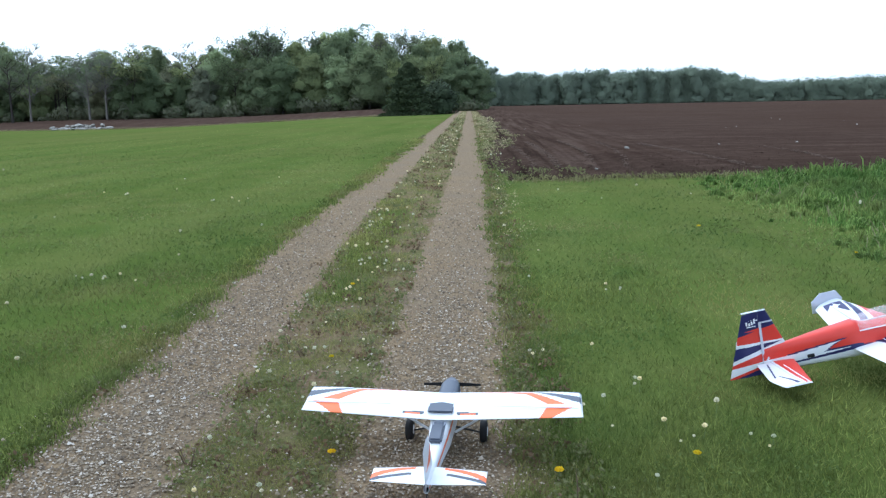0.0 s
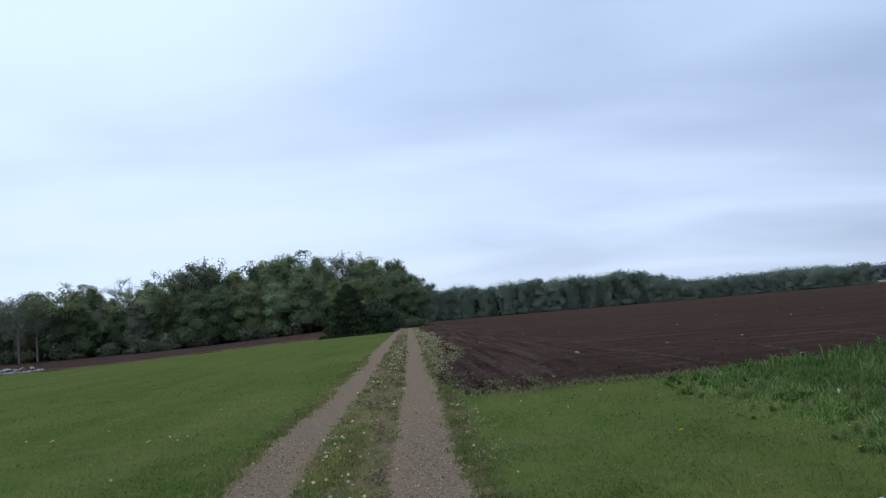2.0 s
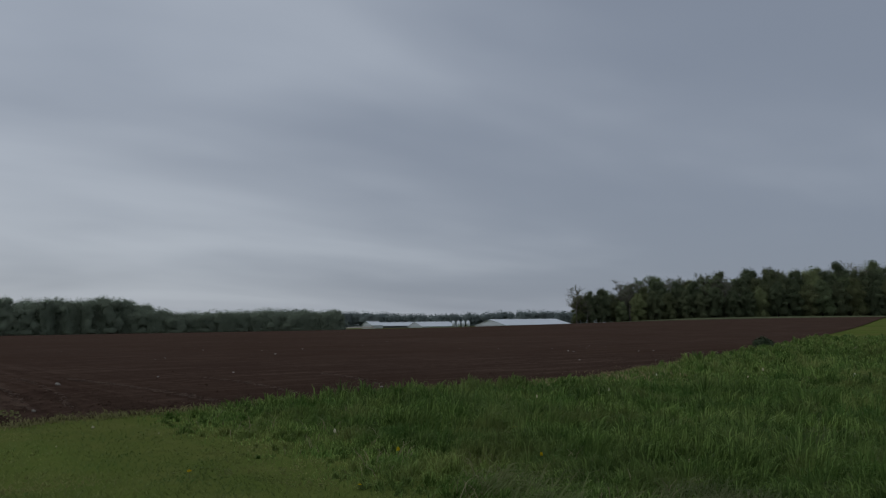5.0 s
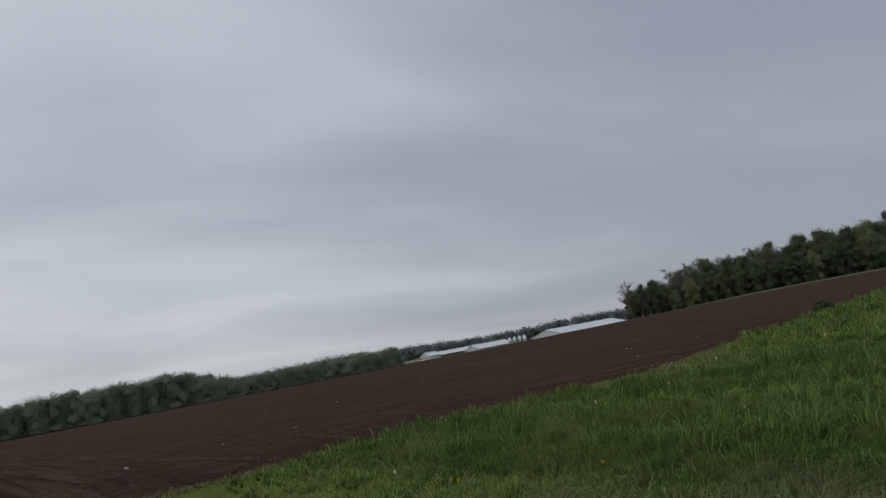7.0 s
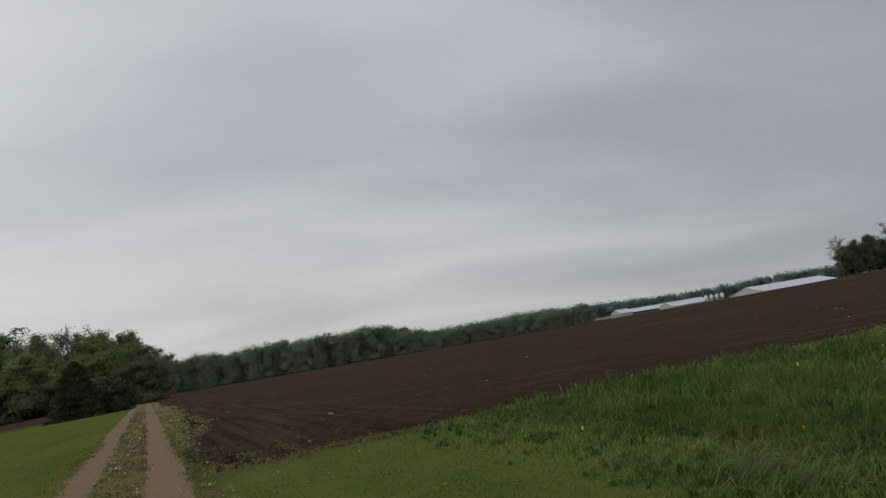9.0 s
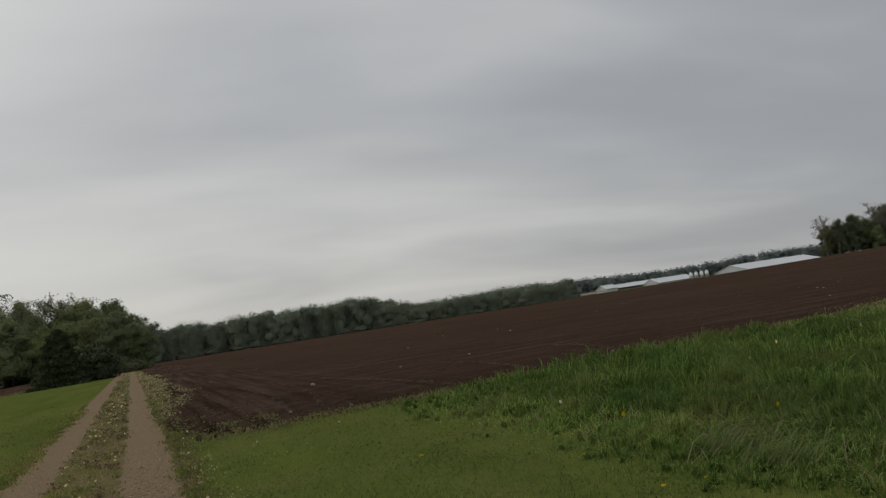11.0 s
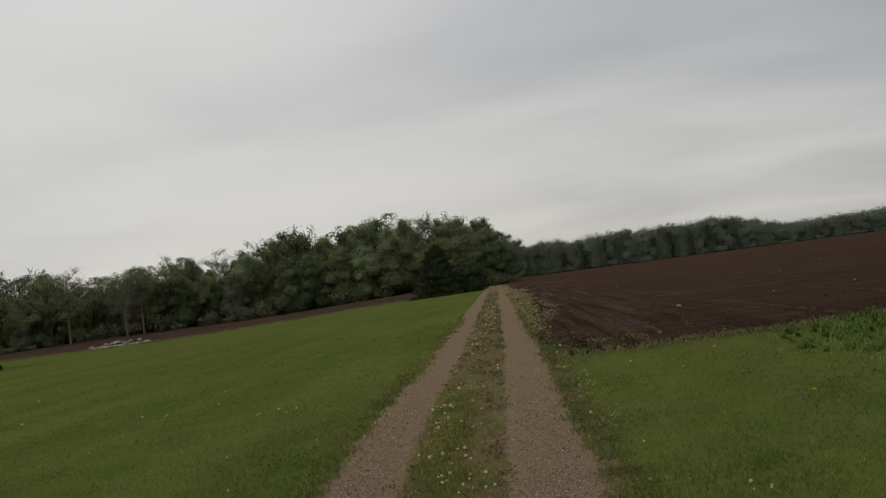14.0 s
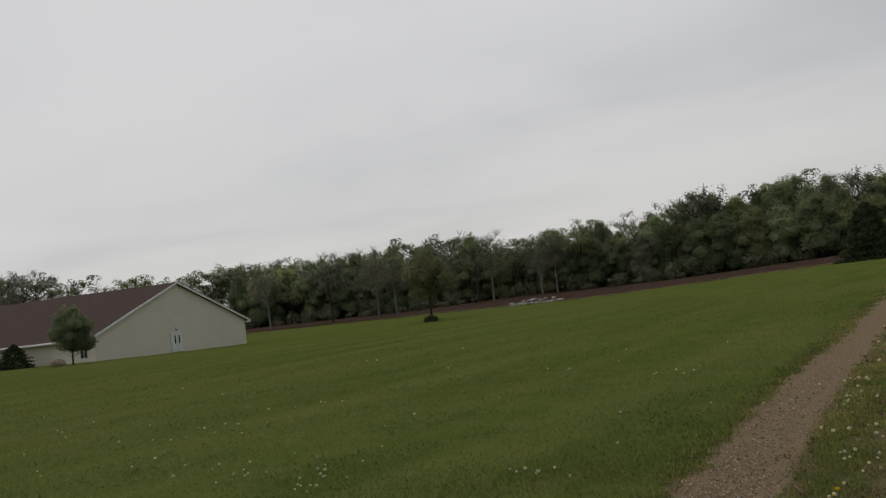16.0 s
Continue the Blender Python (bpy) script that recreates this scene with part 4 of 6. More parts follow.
part("porch_trim", tube([(-0.72, 15.0, 1.36), (0.1, 16.6, 1.92), (0.7, 17.8, 2.30)], [0.07, 0.07, 0.07], 6), M["white"], house, "white trim of a small porch roof")
part("vent_pipe", tube([(W * 0.28, 9, 3.6), (W * 0.28, 9, 4.7)], [0.09, 0.09], 8), M["white"], house, "white roof vent pipe")
part("side_door", box((-0.06, 14.4, -1.2), (0.03, 15.4, 0.85), 0.01), M["white"], house, "white side door")


# ---- far livestock barns ----
def barn(at_az, dist, length, width, eave, ridge, turn, label, dark=False):
    x, y = -math.sin(radians(at_az)) * dist, math.cos(radians(at_az)) * dist
    ob = thing("barn", (x, y, float(lie(x, y)) - 0.3), turn, label, "barn", "livestock barns")
    L, B = length / 2, width / 2
    part("wall", prism([(-L, -B, 0), (L, -B, 0), (L, B, 0), (-L, B, 0)], (0, 0, eave)), M["barn_dark" if dark else "barn_wall"], ob)
    part("gable", prism([(-L - 0.05, -B, eave - 0.1), (-L - 0.05, B, eave - 0.1), (-L - 0.05, 0, ridge)], (0.2, 0, 0)), M["barn_roof"], ob)
    part("gable", prism([(L - 0.15, -B, eave - 0.1), (L - 0.15, B, eave - 0.1), (L - 0.15, 0, ridge)], (0.2, 0, 0)), M["barn_roof"], ob)
    for s in (-1, 1):
        part("roof", prism([(-L - 0.5, s * (B + 0.5), eave - 0.15), (-L - 0.5, 0, ridge + 0.15), (-L - 0.5, 0, ridge), (-L - 0.5, s * (B + 0.5), eave - 0.3)], (2 * L + 1, 0, 0)), M["barn_roof"], ob, "pale metal roof")
    for i in range(6):
        px = -L + (i + 0.5) * 2 * L / 6
        part("ridge_vent", box((px - 1, -0.4, ridge), (px + 1, 0.4, ridge + 0.5), 0.05), M["barn_wall"], ob)
    return ob


D = 560.0
barn(-40.5, D, 66, 26, 1.3, 4.7, 9, "wide white-roofed livestock barn beyond the field")
barn(-34.3, D, 30, 14, 1.2, 3.9, 9, "white-roofed barn beyond the field")
barn(-32.0, D + 6, 46, 11, 1.9, 3.9, 12, "long low barn with dark open side beyond the field", True)
barn(-30.3, D - 20, 9, 10, 2.4, 4.6, 9, "small white end building of the barn row")
for i in range(4):
    az = -35.75 - 0.33 * i
    x, y = -math.sin(radians(az)) * D, math.cos(radians(az)) * D
    bin_ = thing("feed_bin", (x, y, -0.3), 0, "galvanised feed bin with conical top beside the barns", "silo", "feed bins")
    part("shell", tube([(0, 0, 1.0), (0, 0, 3.6)], [1.15, 1.15], 14), M["silo"], bin_, shade=True)
    part("roof", tube([(0, 0, 3.6), (0, 0, 4.5), (0, 0, 4.7)], [1.2, 0.3, 0.25], 14), M["barn_roof"], bin_)
    part("hopper", tube([(0, 0, 0.3), (0, 0, 1.0)], [0.3, 1.15], 14), M["silo"], bin_)
    for k in range(4):
        a = k * math.pi / 2 + 0.4
        part("leg", tube([(1.1 * math.cos(a), 1.1 * math.sin(a), -0.3), (1.1 * math.cos(a), 1.1 * math.sin(a), 1.4)], [0.07, 0.07], 5), M["silo"], bin_)


# ---- planted trees and bushes round the house ----
def at(az, dist):
    return -math.sin(radians(az)) * dist, math.cos(radians(az)) * dist


set_down(broadleaf("tree", 6.5, 2.15, "leaf_lime", 13000, 0.105, 101, "young pale-green tree with slender trunk on the lawn", low=0.20, core=0), *at(66.3, 50), 30)
set_down(broadleaf("tree", 3.9, 1.8, "leaf_moss", 10000, 0.10, 102, "small multi-stemmed olive-brown tree on the lawn", low=0.10, core=0), *at(63.3, 57), 120)
set_down(broadleaf("tree", 5.2, 1.85, "leaf", 9500, 0.13, 103, "round dense dark green tree beside the hall", low=0.12, core=0.8), *at(55.7, 79), 75)
set_down(broadleaf("tree", 10.0, 3.7, "leaf_moss", 9000, 0.20, 104, "young tree with yellow-green crown on the far lawn", low=0.24, core=0.5), *at(32.9, 113), 10)
set_down(conifer("spruce", 2.9, 1.9, 5, 3600, "small dark spruce bush against the hall", "conifer", 0.17), *at(61.0, 96), 0)
set_down(conifer("spruce", 2.4, 1.9, 6, 3200, "small dark spruce bush against the hall", "conifer", 0.17), *at(58.9, 92), 40)
for k, (az, d, h) in enumerate(((67.3, 226, 7.0), (69.3, 229, 6.4), (65.6, 231, 7.5), (71.2, 227, 6.8), (73.4, 230, 7.2))):
    set_down(broadleaf("shrub", h, h * 0.7, "needle", 1500, 0.5, 120 + k, "dark green shrub behind the driveway", "shrub", 0.04), *at(az, d), 50 * k)


set_down(broadleaf("shrub", 0.8, 0.6, "needle", 1300, 0.08, 131, "dark green weed clump in the tall grass at the field's edge", "shrub", 0.05), 42.0, 29.0, 0)


def rock_mesh(name, seed, flat=0.7, rough=0.22):
    bm = bmesh.new()
    bmesh.ops.create_icosphere(bm, subdivisions=2, radius=0.5)
    for v in bm.verts:
        v.co *= 1 + rough * noise.noise(v.co * 2.3 + Vector((seed * 7.1, 0, 0))) + 0.4 * rough * noise.noise(v.co * 6 + Vector((0, seed * 3.0, 0)))
        v.co.z = max(v.co.z, -0.28) * flat
    me = bpy.data.meshes.new(name)
    bm.to_mesh(me)
    bm.free()
    me.materials.append(M["rock"])
    return me


ROCKS = [rock_mesh("stone", s) for s in range(5)]


def rock(name, x, y, size, z=None, label="", group="", category="stone"):
    ob = tagged(new(name, ROCKS[pick.randrange(5)]), label, category, group)
    zz = float(lie(x, y)) + 0.15 * size if z is None else z
    ob.matrix_basis = pose(x, y, zz, pick.uniform(-15, 15), pick.uniform(-15, 15), pick.uniform(0, 360)) @ Matrix.Diagonal((size * pick.uniform(0.8, 1.3), size * pick.uniform(0.7, 1.1), size * pick.uniform(0.6, 1.0), 1))
    return ob


bx, by = at(56.55, 78)
stone = tagged(new("boulder", rock_mesh("boulder", 9, 0.85)), "tan boulder beside the round tree", "boulder")
stone.data.materials.clear()
stone.data.materials.append(M["tan_rock"])
stone.matrix_basis = pose(bx, by, float(lie(bx, by)) + 0.22, 0, 0, 40) @ Matrix.Diagonal((1.25, 1.0, 1.05, 1))
for i in range(44):
    az, d = 24.1 + 3.3 * (i / 44) + pick.uniform(-0.12, 0.12), 148 + pick.uniform(-2.2, 2.2)
    x, y = at(az, d)
    rock("field_stone", x, y, pick.uniform(0.4, 1.1), label="pale field stone heaped at the lawn's edge", group="stone heap")
for i in range(20):
    az, d = pick.gauss(25.9, 0.65), 148.2 + pick.uniform(-0.7, 0.7)
    x, y = at(az, d)
    rock("field_stone", x, y, pick.uniform(0.5, 0.95), z=float(lie(x, y)) + pick.uniform(0.35, 0.75), label="pale field stone heaped at the lawn's edge", group="stone heap")

# brush and cut stump at the foot of the young tree
bx, by = at(32.95, 110.5)
brush = thing("brush_pile", (bx, by, float(lie(bx, by))), 0, "low dark pile of brush round a tree's foot", "brush pile")
bm = bmesh.new()
for k in range(60):
    a, b = pick.uniform(0, 6.3), pick.uniform(0.1, 1.1)
    p = Vector((math.cos(a) * b, math.sin(a) * b * 0.6, pick.uniform(0.0, 0.75) * (1.2 - b)))
    q = p + Vector((pick.gauss(0, 0.5), pick.gauss(0, 0.3), pick.uniform(-0.1, 0.4)))
    q.z = max(q.z, 0.02)
    tube([p, q], [0.04, 0.015], 4, bm)
part("branches", bm, M["bark"], brush)
V, F = leaf_cards(crown_points([(0, 0, 0.3, 0.95, 0.5)], 260), 0.2)
part_of("dead_leaves", fast_mesh("dead_leaves", V, F, M["needle"]), M["needle"], brush)

dxy = [at(a, d) for a, d in ((66.2, 150), (80, 146), (80, 214), (66.4, 212))]
bm = bmesh.new()
f = bm.faces.new([bm.verts.new((x, y, float(lie(x, y)) + 0.10)) for x, y in dxy])
r = bmesh.ops.extrude_face_region(bm, geom=[f])
bmesh.ops.translate(bm, vec=(0, 0, -0.5), verts=[v for v in r["geom"] if isinstance(v, bmesh.types.BMVert)])
bmesh.ops.recalc_face_normals(bm, faces=list(bm.faces))
me = bpy.data.meshes.new("driveway")
bm.to_mesh(me)
bm.free()
me.materials.append(M["concrete"])
setting("driveway", me, "pale concrete driveway behind the lawn trees", "driveway")
for k, (az, d) in enumerate(((65.0, 97.2), (64.7, 96.8), (64.45, 97.0), (64.25, 97.3))):
    x, y = at(az, d)
    post = thing("post", (x, y, float(lie(x, y))), 0, "pale weathered post leaning among the shrubs", "post", "leaning posts")
    part("shaft", tube([(0, 0, -0.2), (0.28 - 0.16 * k, 0.45 - 0.3 * k, 1.7)], [0.05, 0.04], 7), M["concrete"], post)
for az, d, h in ((63.7, 99.5, 2.1), (64.5, 99.0, 2.5), (65.3, 98.5, 2.3), (66.1, 98.0, 2.0)):
    set_down(broadleaf("shrub", h, h * 0.62, "needle", 1500, 0.16, int(az * 10), "dark brown-green bush at the end of the hall", "shrub", 0.04), *at(az, d), 40)
tan = tagged(new("boulder", rock_mesh("boulder", 4, 1.1)), "tall tan boulder beside the driveway", "boulder")
tan.data.materials.clear()
tan.data.materials.append(M["tan_rock"])
bx, by = at(67.3, 122)
tan.matrix_basis = pose(bx, by, float(lie(bx, by)) + 0.5, 0, 8, 30) @ Matrix.Diagonal((1.5, 1.3, 2.2, 1))
rock("boulder", *at(67.7, 119), 1.3, label="low dark boulder beside the tan one", category="boulder")
stump = thing("stump", (*at(64.95, 96.0), float(lie(*at(64.95, 96.0)))), 0, "pale grey cut stump before the bushes", "stump")
part("wood", tube([(0, 0, -0.1), (0, 0, 0.5), (0.03, 0, 1.0)], [0.36, 0.31, 0.29], 10), M["twig"], stump, shade=True)


# ---- grass ----
def scatter(n, az0, az1, r0, r1):
    """Points whose number thins with distance from the standing place."""
    a = np.radians(rng.uniform(az0, az1, n))
    r = r0 * (r1 / r0) ** rng.uniform(0, 1, n)
    return -np.sin(a) * r, np.cos(a) * r - 0.4, r


def on_track(x, y, grow=0.0):
    c = centre(y)
    ragged = 0.07 * wobble(x, y, 0.22, 3) + 0.05 * wobble(x, y, 0.08, 8)
    a = np.abs(x - c) < 0.38 + grow + ragged
    b = np.abs(x - c + left_gap(y)) < 0.38 + grow + ragged
    return a | b


def tall_edge(y):
    return 4.45 + 0.22 * wobble(0, y, 0.9, 4)


def blades(name, x, y, h, w, lean, way, material, label, two=False, arch=0.13):
    """Grass blades standing on the ground: single tapering triangles, or bent two-piece leaves."""
    n = len(x)
    z = lie(x, y)
    face = rng.uniform(0, 2 * np.pi, n)
    sx, sy = np.cos(face) * w / 2, np.sin(face) * w / 2
    lx, ly = np.cos(way) * lean * h, np.sin(way) * lean * h
    base = np.stack([x, y, z - 0.004], 1)
    side = np.stack([sx, sy, 0 * x], 1)
    tip = base + np.stack([lx, ly, h * np.sqrt(np.clip(1 - 0.6 * lean ** 2, 0.15, 1))], 1)
    if not two:
        V = np.stack([base - side, base + side, tip], 1).reshape(-1, 3)
        F = np.arange(3 * n).reshape(-1, 3)
    else:
        mid = base + (tip - base) * 0.55 + np.stack([-0.16 * lx, -0.16 * ly, arch * h], 1)
        V = np.stack([base - side, base + side, mid + side * 0.8, mid - side * 0.8, tip], 1).reshape(-1, 3)
        i = np.arange(n)[:, None] * 5
        F = np.concatenate([i + [0, 1, 2], i + [0, 2, 3], i + [3, 2, 4]], 1).reshape(-1, 3)
    return tagged(new(name, fast_mesh(name, V, F, M[material])), label, "grass", kind="stuff")


x, y, r = scatter(620000, -62, 78, 1.7, 75)
x2, y2, r2 = scatter(330000, 78, 298, 0.5, 16)
x3, y3, r3 = scatter(40000, -62, 78, 0.3, 1.7)
x, y, r = np.concatenate([x, x2, x3]), np.concatenate([y, y2, y3]), np.concatenate([r, r2, r3])
r = np.maximum(r, 2.2)
patch = wobble(x, y, 1.3, 11)
keep = ~on_track(x, y, -0.03) & ~((x > centre(y) - left_gap(y)) & (x < centre(y))) & (x < tall_edge(y) + 0.3) & ((y < field_edge(x) - 0.1) | (x < centre(y))) & (rng.uniform(0, 1, len(x)) < (0.72 + 0.28 * patch) * (1 - 0.88 * smooth(16, 62, r)))
edge = np.minimum(np.abs(x - centre(y) - 0.45), np.abs(x - centre(y) + left_gap(y) + 0.45))
keep &= rng.uniform(0, 1, len(x)) < 0.6 + smooth(0.0, 0.3, edge)
x, y, r, patch, edge = x[keep], y[keep], r[keep], patch[keep], edge[keep]
h = (0.042 + 0.014 * patch + 0.025 * rng.uniform(0, 1, len(x)) ** 2) * (1 + 0.004 * r)
lean, way, w = rng.uniform(0.2, 1.1, len(x)) + 0.45 * smooth(4, 13, r), rng.uniform(0, 6.28, len(x)), 0.0030 + 0.0009 * r
for close, name, material in ((True, "near_lawn_grass", "near_grass"), (False, "lawn_grass", "grass")):
    k = (r + rng.normal(0, 0.8, len(r)) < 7.5) == close
    blades(name, x[k], y[k], h[k], w[k], lean[k], way[k], material, "short mown green lawn grass")

# broad clover-like leaves in the lawn's lush patches
x, y, r = scatter(70000, -55, 78, 1.8, 14)
keep = ~on_track(x, y, -0.02) & ((x < centre(y) - left_gap(y)) | (x > centre(y))) & (x < tall_edge(y)) & (y < field_edge(x) - 0.2) & (wobble(x, y, 0.9, 21) > 0.22)
x, y, r = x[keep], y[keep], r[keep]
P = np.stack([x, y, lie(x, y) + rng.uniform(0.015, 0.06, len(x))], 1)
V, F = leaf_cards(P, 0.008 + 0.0019 * r)
tagged(new("clover", fast_mesh("clover", V, F, M["grass"])), "patches of low broad-leaved clover in the lawn", "clover", kind="stuff")

# thin grass between and beside the wheel tracks
x, y, r = scatter(420000, -16, 50, 1.7, 120)
x2, y2, r2 = scatter(60000, 120, 240, 0.5, 20)
x3, y3, r3 = scatter(60000, 0, 360, 0.2, 4)
x, y, r = np.concatenate([x, x3]), np.concatenate([y, y3]), np.concatenate([r, r3])
x, y, r = np.concatenate([x, x2]), np.concatenate([y, y2]), np.concatenate([r, r2])
c = centre(y)
mid = (x < c - 0.3) & (x > c - left_gap(y) + 0.3)
right = (x > c + 0.3) & (x < c + 0.75 + 0.9 * smooth(26, 40, y)) & ((y < 18.5) | (y > 26))
keep = (mid | right) & ~on_track(x, y, -0.05) & (1.5 * wobble(x, y, 0.33, 14) + 0.6 * wobble(x, y, 0.9, 15) + 0.55 * rng.normal(size=len(x)) > -0.12 + 0.95 * smooth(0.26, 0.60, np.abs(x - c + left_gap(y) / 2)) * mid + 0.55 * right * smooth(14, 20, y) + 0.35 * right * smooth(24, 32, y))
x, y, r = x[keep], y[keep], r[keep]
blades("verge_grass", x, y, (0.022 + 0.050 * rng.uniform(0, 1, len(x)) ** 2.5) * (1 + 0.006 * r), 0.003 + 0.0010 * r, rng.uniform(0.5, 1.25, len(x)), rng.uniform(0, 6.28, len(x)), "verge_grass", "thin yellowish grass and weeds along the farm track", True)

# lush tufts that lean over the wheel tracks' edges, and a green strip beside the left one
ky = 2.0 * (40 / 2.0) ** rng.uniform(0, 1, 420)
kx = np.where(rng.uniform(0, 1, 420) < 0.7, centre(ky) - left_gap(ky) - 0.47, centre(ky) + 0.55) + rng.normal(0, 0.06, 420)
gy = rng.uniform(6.0, 13.5, 150)
gx = centre(gy) - left_gap(gy) + 0.55 + rng.uniform(0, 0.4, 150)
kx, ky = np.concatenate([kx, gx]), np.concatenate([ky, gy])
k = rng.integers(0, len(kx), 26000)
far = np.sqrt(ky[k])
x, y = kx[k] + rng.normal(0, 0.026, len(k)) * far, ky[k] + rng.normal(0, 0.035, len(k)) * far
blades("edge_tufts", x, y, rng.uniform(0.03, 0.095, len(k)), 0.0034 + 0.0010 * y, rng.uniform(0.3, 1.15, len(k)), rng.uniform(0, 6.28, len(k)), "near_grass", "uneven tufts of grass leaning over the wheel tracks' edges", True)

# tall unmown grass: a thin floor of blades, and arching tussocks
x, y, r = scatter(150000, -74, -8, 4.0, 80)
keep = (x > tall_edge(y) + 0.25 * rng.normal(size=len(x))) & (y < field_edge(x) + 0.1) & (y > -4)
x, y, r = x[keep], y[keep], r[keep]
rim = smooth(-0.2, 2.2, x - tall_edge(y))
lean = np.clip(0.5 + rng.normal(0, 0.3, len(x)), 0.05, 1.2)
blades("rough_grass", x, y, (0.05 + 0.12 * rim) * rng.uniform(0.6, 1.4, len(x)), 0.0045 + 0.0012 * r, lean, rng.uniform(0, 6.28, len(x)), "tall", "low rough green grass under the tall tussocks", True)
cx, cy, cr = scatter(15000, -74, -8, 4.0, 80)
keep = (cx > tall_edge(cy) - 0.3 + np.abs(rng.normal(0, 0.8, len(cx)))) & (cy < field_edge(cx) - 0.1) & (cy > -4) & (wobble(cx, cy, 0.55, 31) + 0.6 * wobble(cx, cy, 1.6, 38) > -0.45 + 0.3 * rng.normal(size=len(cx)))
cx, cy, cr = cx[keep], cy[keep], cr[keep]
cs = rng.uniform(0.6, 1.35, len(cx)) * (0.32 + 0.68 * smooth(-0.1, 3.6, cx - tall_edge(cy))) * (1 + 0.3 * wobble(cx, cy, 1.9, 39)) * (1 - 0.75 * np.exp(-((cx - 18.5) / 3.6) ** 2 - ((cy - field_edge(cx) + 1.6) / 2.6) ** 2))
cw = 3.0 * wobble(cx, cy, 0.8, 34) + rng.normal(0, 0.8, len(cx))
k = rng.integers(0, len(cx), 230000)
ang, off = rng.uniform(0, 6.28, len(k)), np.abs(rng.normal(0, 0.055, len(k))) * cs[k] * (1 + 0.02 * cr[k])
x, y, r = cx[k] + np.cos(ang) * off, cy[k] + np.sin(ang) * off, cr[k]
wx, wy = np.cos(ang) + 1.3 * np.cos(cw[k]), np.sin(ang) + 1.3 * np.sin(cw[k])
lean = np.clip(0.42 + 6.5 * off / cs[k] + rng.normal(0, 0.25, len(k)), 0.05, 1.45)
h = cs[k] * rng.uniform(0.13, 0.38, len(k))
blades("tall_grass", x, y, h, 0.0045 + 0.0012 * r, lean, np.arctan2(wy, wx) + rng.normal(0, 0.25, len(k)), "tall", "tall lush green unmown grass beside the field", True, 0.27)
x, y, r = scatter(7000, -70, -12, 4.2, 60)
keep = (x > tall_edge(y)) & (y < field_edge(x) + 0.3) & (wobble(x, y, 0.7, 41) > 0.1)
x, y, r = x[keep], y[keep], r[keep]
blades("dry_stalks", x, y, rng.uniform(0.12, 0.36, len(x)), 0.003 + 0.0008 * r, rng.uniform(0.6, 1.3, len(x)), rng.uniform(0, 6.28, len(x)), "straw", "pale dry stalks among the tall grass", True)
# flattened bundles of pale blades
cx, cy, cr = scatter(900, -74, -25, 4.3, 16)
keep = (cx > tall_edge(cy) + 0.4) & (cy < 8.0 + 0.8 * wobble(cx, cy, 1.3, 47)) & (wobble(cx, cy, 1.1, 43) + 0.08 * (cx - 6) > 0.15)
cx, cy, cr = cx[keep], cy[keep], cr[keep]
ca = 3.0 * wobble(cx, cy, 0.9, 44)
k = rng.integers(0, len(cx), 9000)
x, y = cx[k] + rng.normal(0, 0.16, len(k)), cy[k] + rng.normal(0, 0.16, len(k))
blades("flattened_grass", x, y, rng.uniform(0.18, 0.42, len(k)), 0.004 + 0.0011 * cr[k], rng.uniform(1.0, 1.3, len(k)), ca[k] + rng.normal(0, 0.5, len(k)), "flat_grass", "flattened pale bundles of grass blades", True, 0.22)
# straw and stubble where grass meets the soil
x = rng.uniform(0.9, 30, 9000) ** 1.0
y = field_edge(x) + rng.normal(0.1, 0.28, len(x))
blades("edge_stubble", x, y, rng.uniform(0.04, 0.16, len(x)), np.full(len(x), 0.018), rng.uniform(0.4, 1.2, len(x)), rng.uniform(0, 6.28, len(x)), "weed", "pale stubble and weeds at the field's edge", True)

x = rng.normal(18.5, 2.8, 5200)
y = field_edge(x) + rng.normal(-0.7, 0.8, len(x))
blades("edge_straw", x, y, rng.uniform(0.05, 0.2, len(x)), np.full(len(x), 0.022), rng.uniform(0.7, 1.3, len(x)), rng.uniform(0, 6.28, len(x)), "straw", "pale trodden straw at the field's edge", True)

# pale stubble along the lawn's far edge
x = rng.uniform(-90, -9, 4200)
y = 131.8 + 1.2 * wobble(x, 0, 6) + rng.normal(0, 0.35, len(x))
blades("far_stubble", x, y, rng.uniform(0.12, 0.34, len(x)), np.full(len(x), 0.10), rng.uniform(0.2, 0.9, len(x)), rng.uniform(0, 6.28, len(x)), "straw", "pale dry stubble along the lawn's far edge")

# leafy weeds of the verge: rosettes and brown dock stems
P, Q = [], []
for k in range(520):
    y = 1.6 * (90 / 1.6) ** pick.random()
    c, g = float(centre(y)), float(left_gap(y))
    if pick.random() < 0.7:
        x = pick.uniform(c - g + 0.42, c - 0.42)
    else:
        x = c + pick.uniform(0.45, 0.75 + 0.8 * float(smooth(26, 40, y)))
    s = pick.uniform(0.025, 0.07) * (1 + 0.01 * y)
    P.append(rng.normal(size=(16, 3)) * [s, s, s * 0.4] + [x, y, 0.03 + s * 0.35])
    if pick.random() < 0.35:
        Q.append((x, y, pick.uniform(0.06, 0.16), 0.005 + 0.001 * y))
